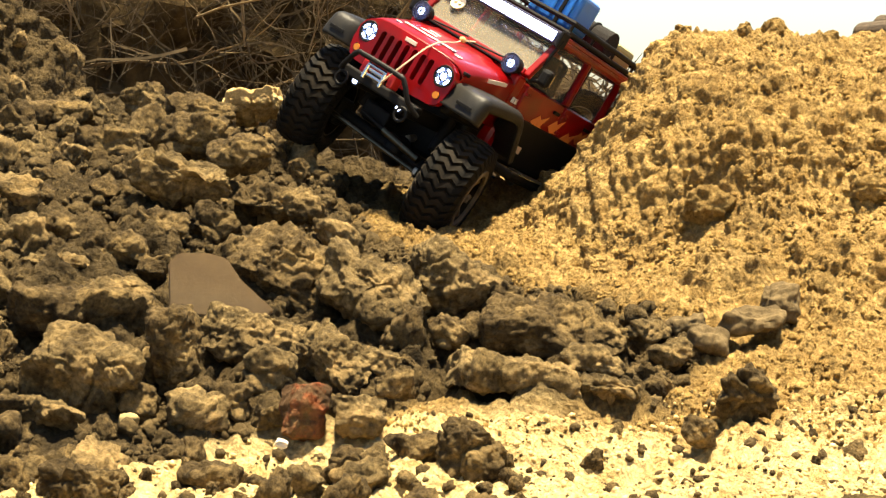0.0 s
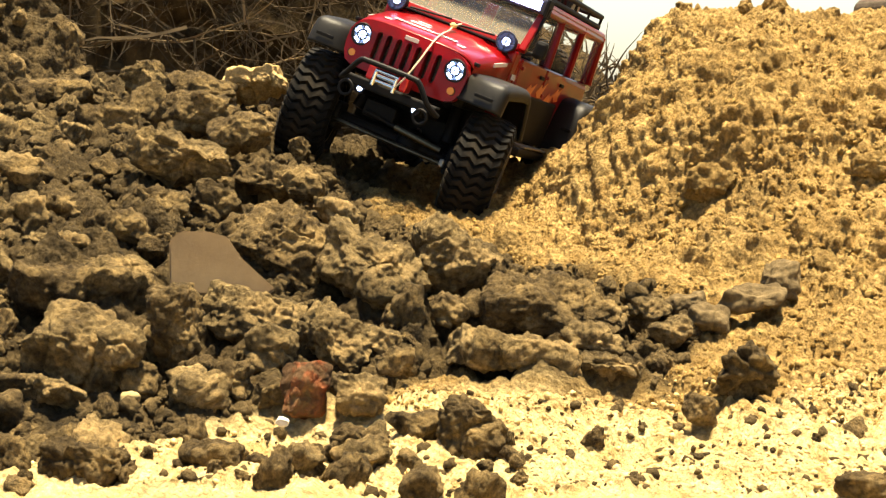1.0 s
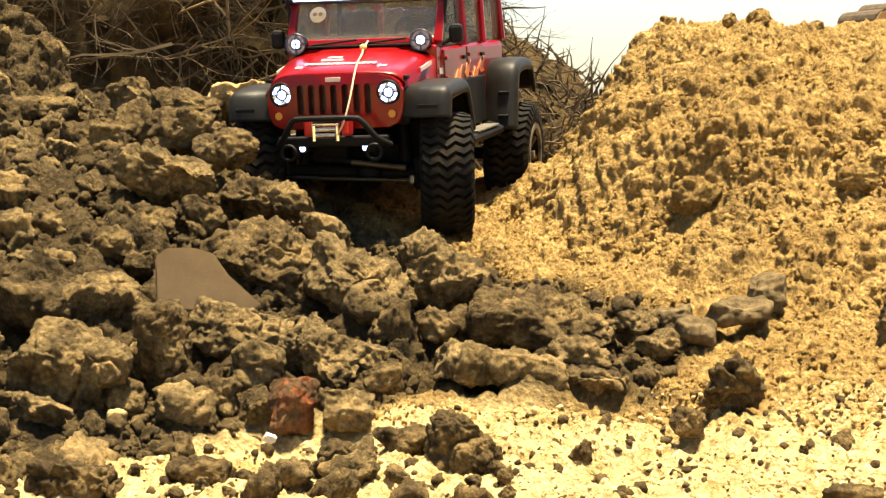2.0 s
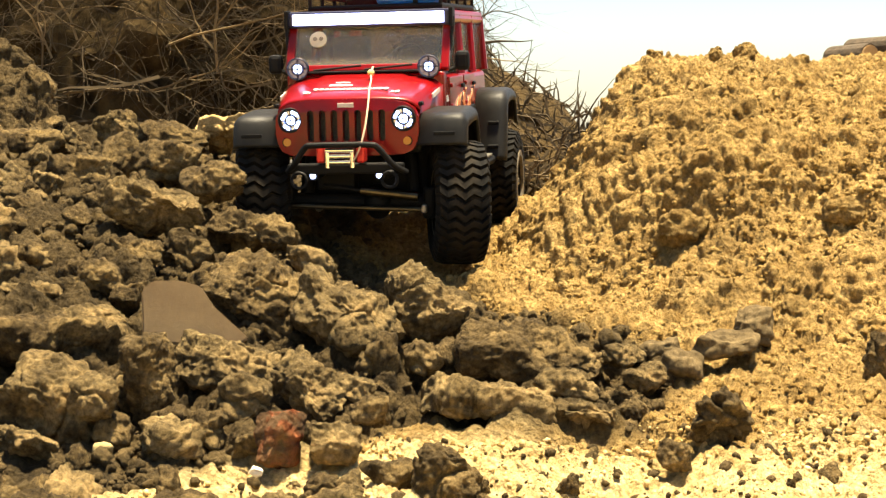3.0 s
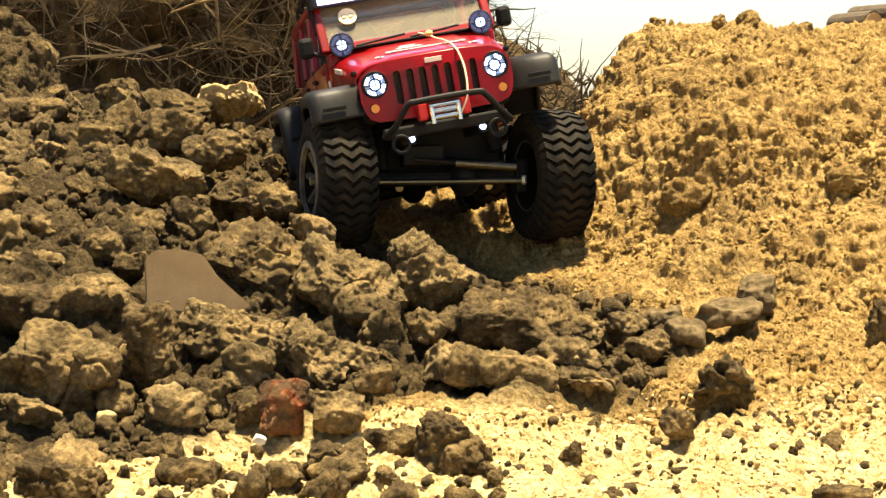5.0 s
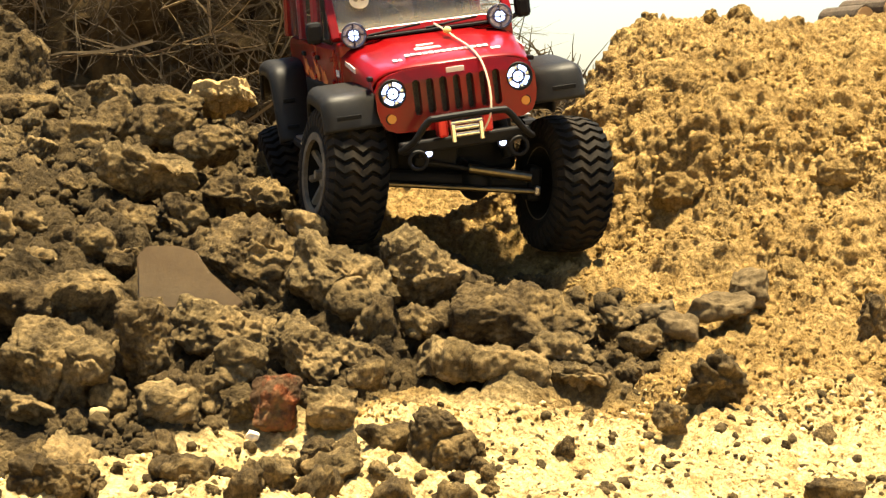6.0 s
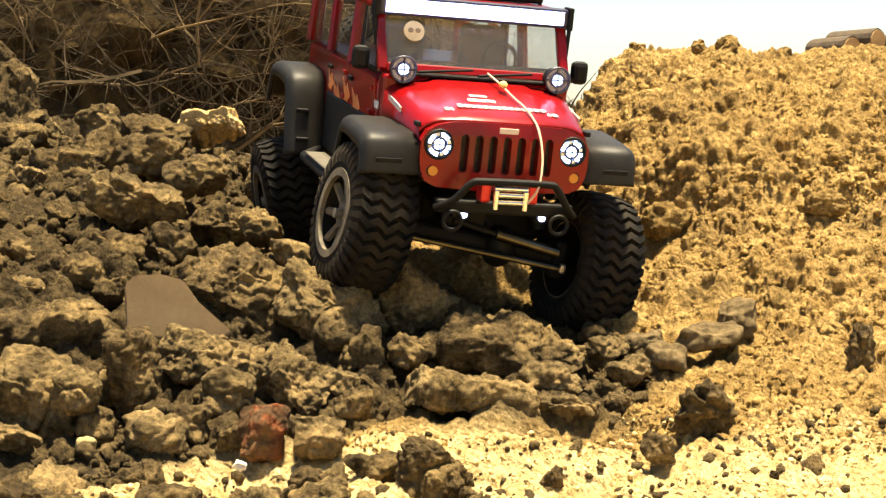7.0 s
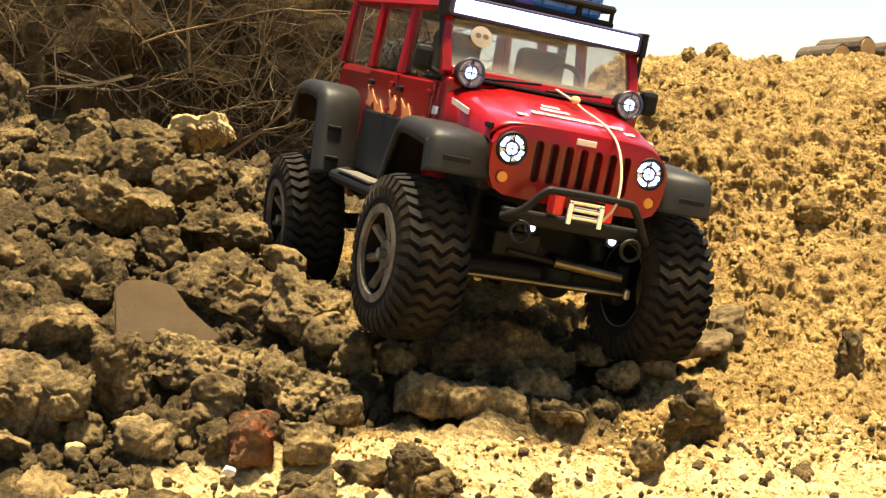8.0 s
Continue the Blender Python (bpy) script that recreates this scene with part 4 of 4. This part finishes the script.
def build_car():
    # hood, raised in the middle, narrowing to the rounded nose
    secs = []
    for x, z, w in ((-0.012, 0.010, 0.0655), (-0.004, 0.0155, 0.0660), (0.0005, 0.0182, 0.0665), (-0.001, 0.0196, 0.0668), (-0.007, 0.0213, 0.0672),
                    (-0.018, 0.0236, 0.068), (-0.034, 0.0270, 0.0695), (-0.060, 0.0325, 0.0725), (-0.092, 0.0385, 0.0765)):
        ring = [(x, -w, -0.022)]
        for k in range(25):
            v = -1 + k / 12
            lift = 0.0024 * (1 - float(smooth(0.50, 0.60, abs(v)))) * min(1.0, max(0.0, -x / 0.02))
            back = 0.010 * v * v * max(0.0, 1 + x / 0.03) if x > -0.03 else 0.0
            ring.append((x - back, w * v, z + lift - 0.0015 * v * v - 0.0085 * abs(v) ** 9))
        ring.append((x, w, -0.022))
        secs.append(ring)
    hood = part("hood", loft(secs), M_paint, car, "glossy red hood with white stickers", True)
    # a row of small white letters that cannot be read, and two emblems, as plain bars lying on the hood
    for k in range(18):
        y = -0.043 + 0.0051 * k
        part("hood_lettering", box(-0.022, y, 0.0272 if abs(y) < 0.036 else 0.0243, 0.0060, 0.0038, 0.0006, 0, None, pose(0, 0, 0, 0, 11, 0)), M_white, hood, "white sticker lettering")
    for x, y, z, sx, sy in ((-0.036, -0.012, 0.0302, 0.006, 0.022), (-0.046, -0.012, 0.0324, 0.004, 0.014)):
        part("hood_sticker", box(x, y, z, sx, sy, 0.0006, 0, None, pose(0, 0, 0, 0, 11, 0)), M_white, hood, "worn white sticker")
    for s in (-1, 1):
        part("hood_latch", box(-0.012, s * 0.0675, 0.013, 0.010, 0.004, 0.004, 0.001), M_black, hood)
        part("side_lettering", box(-0.062, s * 0.0735, 0.021, 0.034, 0.0012, 0.0042, 0, None, pose(0, 0, 0, 0, 9, -2.5 * s)), M_badge, hood, "pale lettering strip")
        for x in (-0.098, -0.105):
            part("badge", box(x, s * 0.0782, 0.014, 0.0045, 0.001, 0.006), M_white, hood, "tiny white badge")
    # nose panel with seven slots: bars between dark openings
    nose = new("grille")
    nose.parent = car
    part("nose_panel", nose_bm(), M_paint, nose, "red nose panel with seven upright slots")
    part("grille_mesh", box(-0.009, 0, -0.0055, 0.002, 0.082, 0.034), M_mesh, nose, "dark mesh behind the slots")
    part("maker_badge", box(0.0030, 0, 0.0132, 0.001, 0.015, 0.0042, 0.0004), M_badge, nose, "pale badge")
    for s in (-1, 1):
        y = s * 0.0525
        h = new("headlight")
        h.parent = car
        part("bezel", tube_ring((0.0008, y, 0), 0.0106, 0.0014, "x"), M_black, h, "black headlight ring")
        part("bowl", rod((-0.006, y, 0), (-0.001, y, 0), 0.0070, 0.0102, n=28), M_reflector, h, "silver reflector")
        for k in range(12):
            a = k * math.pi / 6 + 0.26
            part("reflector_facet", box(0.0, y + 0.0076 * math.cos(a), 0.0076 * math.sin(a), 0.0016, 0.0030, 0.0032, 0.0004, None, pose(0, 0, 0, math.degrees(a), 0, 0)), M_lamp if k % 3 else M_reflector, h)
        part("lamp", rod((-0.001, y, 0), (0.0016, y, 0), 0.0042, 0.0034, n=18), M_lamp, h, "white lamp")
        part("lamp_ring", tube_ring((0.0012, y, 0), 0.0050, 0.0006, "x"), M_black, h)
        part("bar", box(0.0014, y, 0, 0.001, 0.020, 0.0008), M_black, h)
        part("bar", box(0.0014, y, 0, 0.001, 0.0008, 0.020), M_black, h)
        i = new("turn_signal")
        i.parent = car
        part("lens", rod((-0.002, s * 0.056, -0.0200), (0.0022, s * 0.056, -0.0200), 0.0042, 0.0036, n=20), M_amber, i, "amber lens")
        part("ring", tube_ring((0.0006, s * 0.056, -0.0200), 0.0044, 0.0007, "x"), M_black, i)
    # cowl, tub and cabin
    body = part("tub", box(-0.244, 0, -0.006, 0.288, 0.155, 0.084, 0.006), M_paint, car, "red body tub")
    part("cowl", box(-0.097, 0, 0.020, 0.018, 0.154, 0.040, 0.003), M_paint, car)
    part("cowl_grille", box(-0.0905, 0, 0.0415, 0.013, 0.118, 0.002, 0.0006), M_black, car)
    for y0, y1 in ((-0.05, -0.004), (0.0, 0.046)):
        part("wiper", rod((-0.088, y0, 0.0435), (-0.092, y1, 0.0475), 0.0011), M_black, car)
    # windscreen frame: four bars round a clear pane, leaning back
    b0, b1 = Vector((-0.100, 0, 0.042)), Vector((-0.127, 0, 0.092))
    lean = pose(0, 0, 0, 0, -math.degrees(math.atan2(0.027, 0.050)), 0)
    mid = (b0 + b1) / 2
    scr = new("windscreen")
    scr.parent = car
    for s in (-1, 1):
        part("frame_post", box(mid.x, s * 0.0765, mid.z, 0.007, 0.008, 0.058, 0.0015, None, lean), M_paint, scr)
    part("frame_sill", box(b0.x, 0, b0.z + 0.002, 0.007, 0.146, 0.008, 0.0015, None, lean), M_paint, scr)
    part("frame_header", box(b1.x, 0, b1.z, 0.007, 0.146, 0.008, 0.0015, None, lean), M_paint, scr)
    part("seal", box(mid.x + 0.0035, 0, b0.z + 0.0075, 0.002, 0.146, 0.003, 0, None, lean), M_black, scr)
    pane = part("pane", box(mid.x, 0, mid.z, 0.0015, 0.146, 0.048, 0, None, lean), M_glass, scr, "clear dusty pane with a beige film for reflected sky")
    pane.visible_shadow = False
    part("round_sticker", rod((mid.x + 0.0005, -0.050, mid.z + 0.006), (mid.x + 0.0017, -0.050, mid.z + 0.0066), 0.0085, n=24), M_cream, scr, "round cream sticker")
    for y in (-0.053, -0.047):
        part("sticker_spot", rod((mid.x + 0.0017, y, mid.z + 0.0068), (mid.x + 0.0022, y, mid.z + 0.0072), 0.0022, n=14), M_brown, scr)
    # roof and posts
    part("roof", box(-0.258, 0, 0.0955, 0.268, 0.150, 0.009, 0.004), M_paint, car, "red roof")
    for s in (-1, 1):
        y = s * 0.0735
        for xa, xb in ((-0.205, -0.212), (-0.290, -0.300), (-0.386, -0.388)):
            part("pillar", rod((xa, s * 0.0765, 0.036), (xb, s * 0.0715, 0.094), 0.0048, n=8), M_paint, car)
        part("window_rail", rod((-0.128, s * 0.0735, 0.091), (-0.388, s * 0.0715, 0.091), 0.0045, n=8), M_paint, car)
        for xa, xb in ((-0.112, -0.200), (-0.216, -0.286), (-0.304, -0.380)):
            p = part("side_window", prism([(xa if xa < -0.2 else -0.108, 0.038), (xa if xa < -0.2 else -0.132, 0.089), (xb, 0.089), (xb, 0.038)], y - 0.0008, y + 0.0008), M_side_glass, car, "clear side pane")
            p.visible_shadow = False
        for xa, xb in ((-0.112, -0.203), (-0.209, -0.284)):
            d = part("door", box((xa + xb) / 2, s * 0.0778, 0.0015, abs(xb - xa), 0.003, 0.066, 0.0012), M_paint, car, "red door with flame stickers" if xa > -0.2 else "red rear door")
            part("door_handle", box(xb + 0.012, s * 0.0805, 0.024, 0.013, 0.003, 0.004, 0.001), M_black, d)
            for dz in (0.006, 0.026):
                part("hinge", box(xa - 0.004, s * 0.0805, dz, 0.008, 0.003, 0.004, 0.001), M_paint, d)
        # flame stickers and the black lower side
        for k, (x, z, l) in enumerate(((-0.150, 0.004, 0.034), (-0.190, 0.008, 0.030), (-0.226, 0.002, 0.034), (-0.256, 0.010, 0.026))):
            part("flame_sticker", prism([(x, z), (x - l * 0.4, z + 0.010), (x - l * 0.55, z + 0.006), (x - l, z + 0.013), (x - l * 0.7, z), (x - l * 0.9, z - 0.004), (x - l * 0.3, z - 0.006)],
                                        s * 0.0796, s * 0.0801), M_flame, car, "orange flame sticker")
        part("lower_side", box(-0.196, s * 0.0785, -0.0235, 0.168, 0.005, 0.051, 0.002), M_black, car, "matt black sill panel")
        part("sill_sticker", box(-0.150, s * 0.0813, -0.030, 0.022, 0.0006, 0.008), M_badge, car, "worn pale sticker")
        part("rock_slider", tube([(-0.118, s * 0.082, -0.054), (-0.135, s * 0.098, -0.057), (-0.265, s * 0.098, -0.057), (-0.285, s * 0.082, -0.054)], 0.0048, 10), M_black, car, "black side step tube")
        part("step_plate", box(-0.200, s * 0.093, -0.0505, 0.095, 0.018, 0.002, 0.0006), M_steel, car, "bare metal step plate")
        m = new("side_mirror")
        m.parent = car
        part("arm", rod((-0.106, s * 0.078, 0.040), (-0.108, s * 0.087, 0.044), 0.0022), M_black, m)
        part("shell", box(-0.109, s * 0.0925, 0.050, 0.010, 0.014, 0.019, 0.004), M_black, m)
        part("mirror_glass", box(-0.1145, s * 0.0925, 0.050, 0.001, 0.011, 0.014), M_chrome, m)
        # round lamps at the foot of the windscreen
        q = new("spot_lamp")
        q.parent = car
        c = Vector((-0.084, s * 0.064, 0.0455))
        part("can", rod(c + Vector((-0.010, 0, 0)), c + Vector((0.002, 0, 0)), 0.0085, 0.0105, n=24), M_black, q)
        part("lens", rod(c + Vector((0.002, 0, 0)), c + Vector((0.003, 0, 0)), 0.0097, n=24), M_lens, q, "dark bluish lens")
        part("lamp", rod(c + Vector((0.003, 0, 0)), c + Vector((0.0042, 0, 0)), 0.0042, n=16), M_lamp, q, "lit white bulb")
        part("guard_ring", tube_ring(c + Vector((0.0045, 0, 0)), 0.0102, 0.0009, "x"), M_blue_black, q)
        part("guard_ring", tube_ring(c + Vector((0.0055, 0, 0)), 0.0055, 0.0006, "x"), M_blue_black, q)
        for a in (0, 90):
            g = pose(0, 0, 0, a, 0, 0)
            part("guard_bar", rod(c + g @ Vector((0.0052, -0.010, 0)), c + g @ Vector((0.0052, 0.010, 0)), 0.0006, n=6), M_blue_black, q)
        part("bracket", rod(c + Vector((-0.004, 0, -0.009)), c + Vector((-0.008, s * 0.006, -0.016)), 0.002), M_black, q)
        # small lamps low at the front
        o = new("fog_lamp")
        o.parent = car
        part("can", rod((-0.004, s * 0.031, -0.0505), (0.009, s * 0.031, -0.0505), 0.0046, n=18), M_black, o)
        part("lamp", rod((0.009, s * 0.031, -0.0505), (0.0105, s * 0.031, -0.0505), 0.0026, n=16), M_lamp2, o, "lit white lamp")
        # rear corner and tail
        t = part("tail_lamp", box(-0.389, s * 0.066, 0.012, 0.006, 0.016, 0.024, 0.002), M_redglass, car, "red tail lamp")
    # light bar over the screen
    lb = new("light_bar")
    lb.parent = car
    part("housing", box(-0.119, 0, 0.0925, 0.014, 0.160, 0.0160, 0.003), M_blue_black, lb, "black ribbed light bar housing")
    part("lens", box(-0.1115, 0, 0.0925, 0.002, 0.150, 0.0108, 0.0006), M_bar, lb, "glowing white strip")
    for s in (-1, 1):
        part("end_cap", box(-0.119, s * 0.0815, 0.0925, 0.016, 0.004, 0.0185, 0.001), M_black, lb)
        part("bracket", rod((-0.118, s * 0.083, 0.0925), (-0.112, s * 0.080, 0.060), 0.0018), M_black, lb)
    # inside: dash, seats, hoop, floor
    part("dashboard", box(-0.118, 0, 0.036, 0.024, 0.140, 0.016, 0.004), M_black, car)
    for s in (-1, 1):
        part("seat", box(-0.205, s * 0.036, 0.050, 0.016, 0.040, 0.052, 0.006), M_seat, car, "dark grey seat")
    bm = tube([(-0.230, -0.066, 0.02), (-0.232, -0.064, 0.086), (-0.232, 0.064, 0.086), (-0.230, 0.066, 0.02)], 0.004)
    part("roll_hoop", bm, M_black, car)
    part("steering_wheel", tube_ring(Vector((-0.145, 0.035, 0.052)), 0.014, 0.002, "x"), M_black, car)
    part("tailgate_frame", tube([(-0.390, -0.070, 0.036), (-0.390, -0.068, 0.092), (-0.390, 0.068, 0.092), (-0.390, 0.070, 0.036)], 0.005), M_paint, car)
    # frame, bumper, winch and rope
    for s in (-1, 1):
        part("chassis_rail", box(-0.195, s * 0.034, -0.047, 0.400, 0.010, 0.016, 0.002), M_black, car)
        p0, p1 = Vector((FRONT_X - 0.006, s * 0.052, -0.072)), Vector((FRONT_X - 0.022, s * 0.044, -0.004))
        part("shock_absorber", rod(p0, p1, 0.0062, n=14), M_black, car)
        p0, p1 = Vector((REAR_X + 0.006, s * 0.052, -0.074)), Vector((REAR_X + 0.030, s * 0.044, -0.004))
        part("shock_absorber", rod(p0, p1, 0.0062, n=14), M_black, car)
        for x in (FRONT_X, REAR_X):
            part("inner_arch", box(x - 0.012, s * 0.0585, -0.016, 0.076, 0.014, 0.034, 0.004), M_black, car)
    # added black block: stops light from behind and stands for the shade underneath
    part("underbody_light_block", box(-0.088, 0, -0.056, 0.030, 0.126, 0.060, 0.006), M_black, car, "black block added to keep the front underside dark")
    part("gearbox", box(-0.185, 0, -0.050, 0.100, 0.050, 0.026, 0.006), M_black, car)
    part("prop_shaft", rod((-0.135, 0.004, -0.058), (FRONT_X - 0.012, 0.015, -0.076), 0.004), M_steel, car)
    part("bumper", box(0.008, 0, -0.044, 0.012, 0.108, 0.010, 0.002), M_black, car, "black steel bumper")
    part("bumper_hoop", tube(spline([Vector(p) for p in ((0.010, -0.054, -0.046), (0.022, -0.044, -0.038), (0.028, -0.033, -0.0235), (0.029, -0.022, -0.0215), (0.029, 0.024, -0.0215),
                              (0.028, 0.034, -0.0245), (0.022, 0.046, -0.040), (0.010, 0.056, -0.048))], 4), 0.0028, 10), M_black, car, "bent black tube hoop")
    w = new("winch")
    w.parent = car
    for s in (-1, 1):
        part("end_housing", box(0.018, s * 0.0185 - 0.0015, -0.0305, 0.014, 0.008, 0.015, 0.002), M_redmetal, w, "red end housing")
        part("fairlead_post", rod((0.028, s * 0.0115 - 0.0015, -0.042), (0.028, s * 0.0115 - 0.0015, -0.028), 0.0022, n=12), M_chrome, w)
        part("hook_ring", tube_ring(Vector((0.018, s * 0.042, -0.054)), 0.007, 0.0016, "x"), M_black, w)
    for z in (-0.0265, -0.0315, -0.0370):
        part("roller", rod((0.0265, -0.0145, z), (0.0265, 0.0115, z), 0.0021, n=14), M_chrome, w, "bright chrome roller")
    rope = [(0.029, 0.010, -0.038), (0.031, 0.018, -0.024), (0.022, 0.022, -0.004), (0.006, 0.022, 0.016), (-0.016, 0.019, 0.0275), (-0.045, 0.015, 0.0345), (-0.060, 0.012, 0.0395), (-0.090, 0.008, 0.046)]
    r = part("winch_rope", tube(spline([Vector(p) for p in rope], 4), 0.0009, 6), M_rope, car, "pale winch rope laid over the hood")
    b = bmesh.new()
    bmesh.ops.create_icosphere(b, subdivisions=2, radius=0.0036)
    bmesh.ops.scale(b, vec=(1.3, 1, 0.9), verts=b.verts)
    bmesh.ops.translate(b, vec=(-0.060, 0.012, 0.041), verts=b.verts)
    part("rope_knot", b, M_yellow, r, "yellow knot")
    # roof rack and its load
    rack = new("roof_rack")
    rack.parent = car
    for z in (0.104, 0.116):
        part("rail", tube([(-0.150, -0.066, z), (-0.150, 0.066, z), (-0.375, 0.066, z), (-0.375, -0.066, z), (-0.150, -0.066, z)], 0.0022), M_black, rack)
    for x in (-0.150, -0.205, -0.262, -0.320, -0.375):
        part("crossbar", rod((x, -0.066, 0.104), (x, 0.066, 0.104), 0.0020), M_black, rack)
        for s in (-1, 1):
            part("post", rod((x, s * 0.066, 0.0985), (x, s * 0.066, 0.117), 0.0018), M_black, rack)
    bx = part("blue_box", box(-0.176, 0.030, 0.1265, 0.042, 0.060, 0.041, 0.004), M_bluebox, car, "blue plastic box strapped on the rack")
    for y in (0.010, 0.030, 0.050):
        part("box_rib", box(-0.1545, y, 0.1265, 0.003, 0.004, 0.036, 0.001), M_bluebox, bx)
    part("strap", box(-0.176, 0.040, 0.127, 0.0445, 0.005, 0.0425, 0.001), M_black, bx)
    c = part("cargo_roll", rod((-0.265, -0.050, 0.120), (-0.265, 0.056, 0.120), 0.015, n=18), M_seat, car, "rolled black tarpaulin")
    for y in (-0.02, 0.03):
        part("strap", tube_ring(Vector((-0.265, y, 0.120)), 0.0153, 0.0016, "y"), M_black, c)
    part("jerry_can", box(-0.330, 0.026, 0.117, 0.050, 0.036, 0.024, 0.005), M_olive, car, "olive drab canister")
    part("cargo_bag", rock_part((-0.330, -0.026, 0.118), (0.028, 0.026, 0.014)), M_black, car, "lumpy black bag", True)
    # spare wheel on the tail
    sp = new("spare_wheel")
    sp.parent = car
    turn = pose(-0.418, 0, 0.020, 0, 0, 90)
    for nm, bm, mt in (("tyre", tyre_bm(), M_tyre), ("rim", rim_bm(1), M_rim)):
        bmesh.ops.transform(bm, matrix=turn @ Matrix.Scale(0.86, 4), verts=bm.verts)
        part(nm, bm, mt, sp)
    tread(sp, turn @ Matrix.Scale(0.86, 4))
    part("carrier", box(-0.394, 0, 0.020, 0.012, 0.030, 0.030, 0.003), M_black, sp)
    for s in (-1, 1):
        flare(s, True), flare(s, False)


def tube_ring(c, radius, r, axis):
    """A thin ring round c."""
    bm = bmesh.new()
    n, m = 28, 6
    rows = []
    for k in range(n):
        a = 2 * math.pi * k / n
        row = []
        for j in range(m):
            b = 2 * math.pi * j / m
            u, h = radius + r * math.cos(b), r * math.sin(b)
            p = (h, u * math.cos(a), u * math.sin(a)) if axis == "x" else (u * math.cos(a), h, u * math.sin(a))
            row.append(bm.verts.new(Vector(c) + Vector(p)))
        rows.append(row)
    for k in range(n):
        for j in range(m):
            bm.faces.new((rows[k][j], rows[k][(j + 1) % m], rows[(k + 1) % n][(j + 1) % m], rows[(k + 1) % n][j]))
    return bm


def rock_part(c, size):
    me = rock_mesh("bag", 77, size, 3, 0.3, 4, 0.3)
    bm = bmesh.new()
    bm.from_mesh(me)
    bpy.data.meshes.remove(me)
    bmesh.ops.translate(bm, vec=c, verts=bm.verts)
    return bm


car = tagged(new("toy_car"), "red radio-controlled toy off-roader with grey flares and chevron tyres", "toy car")
build_car()
front_axle, rear_axle = axle(FRONT_X, True), axle(REAR_X, False)
wheels = [(wheel(x, s), x, s) for x in (FRONT_X, REAR_X) for s in (-1, 1)]


# ---------------------------------------------------------------- what moves
CAR_PATH = [
    (0, pose(-0.0619, 1.7208, 0.2698, -26.96, -13.84, -118.25)),
    (0.5, pose(-0.0853, 1.7205, 0.2567, -14.60, -10.64, -111.50)),
    (1, pose(-0.0584, 1.6803, 0.2482, -20.10, -5.90, -108.22)),
    (1.2, pose(-0.0725, 1.6675, 0.2434, -15.53, -5.66, -108.40)),
    (2.3, pose(-0.1128, 1.5758, 0.2200, 3.66, 4.97, -102.63)),
    (2.5, pose(-0.1051, 1.5659, 0.2221, 4.14, 4.60, -102.20)),
    (3, pose(-0.0854, 1.5534, 0.2290, 0.96, 3.23, -98.99)),
    (3.5, pose(-0.0743, 1.5562, 0.2346, -5.41, 2.55, -98.10)),
    (4, pose(-0.0447, 1.5395, 0.2428, -13.69, 1.12, -94.76)),
    (4.5, pose(-0.0188, 1.5071, 0.2539, -6.71, -3.38, -86.70)),
    (5, pose(-0.0063, 1.4510, 0.2396, 9.65, -4.78, -80.31)),
    (5.2, pose(0.0121, 1.4254, 0.2385, 1.72, -3.27, -78.15)),
    (6.3, pose(0.0217, 1.3388, 0.2072, 8.40, 6.33, -76.28)),
    (6.5, pose(0.0481, 1.3038, 0.1904, 1.61, 9.62, -73.77)),
    (7, pose(0.0626, 1.2783, 0.2008, -3.60, 8.63, -75.00)),
    (7.5, pose(0.0807, 1.2494, 0.2110, -8.68, 7.16, -76.49)),
    (8, pose(0.1163, 1.1741, 0.1977, -10.16, 4.98, -72.69)),
]

# how far each wheel hangs below its rest place: right and left, front and rear
TIMES = [0.0, 1.0, 2.5, 3.5, 4.5, 5.0, 6.5, 7.0, 8.0]
DROP = {(True, -1): [0.004, 0.003, -0.012, -0.002, 0.008, -0.011, -0.022, -0.016, 0.006],
        (True, 1): [0.010, 0.002, -0.005, 0.000, 0.006, 0.018, 0.017, 0.013, 0.000],
        (False, -1): [0.002, 0.004, 0.000, 0.004, 0.004, 0.008, 0.028, 0.028, 0.022],
        (False, 1): [0.004, 0.000, 0.012, -0.004, 0.000, 0.004, -0.010, -0.010, -0.004]}
STEER = [20, 15, 14, 16, 17, 8, 6, 5, 4]
ROLLED = [0.0, 0.07, 0.22, 0.25, 0.31, 0.38, 0.55, 0.59, 0.72]


def motions():
    walk(car, CAR_PATH)
    steps = [k * 0.1 for k in range(81)]

    def at(values, t):
        return float(np.interp(t, TIMES, values))

    for ob, x, s in wheels:
        front = x == FRONT_X
        rows = []
        for t in steps:
            dr, dl = at(DROP[front, -1], t), at(DROP[front, 1], t)
            z = AXLE_Z - (dr if s < 0 else dl)
            roll = math.degrees(math.atan2(dr - dl, 2 * HALF_TRACK))
            spin = math.degrees(at(ROLLED, t) / R_TYRE)
            rows.append((t, pose(x, s * HALF_TRACK, z, roll, 0, at(STEER, t) if front else 0) @ pose(0, 0, 0, 0, spin, 0)))
        walk(ob, rows)
    for ob, x in ((front_axle, FRONT_X), (rear_axle, REAR_X)):
        front = x == FRONT_X
        rows = []
        for t in steps:
            dr, dl = at(DROP[front, -1], t), at(DROP[front, 1], t)
            rows.append((t, pose(x, 0, AXLE_Z - (dr + dl) / 2, math.degrees(math.atan2(dr - dl, 2 * HALF_TRACK)), 0, 0)))
        walk(ob, rows)


motions()
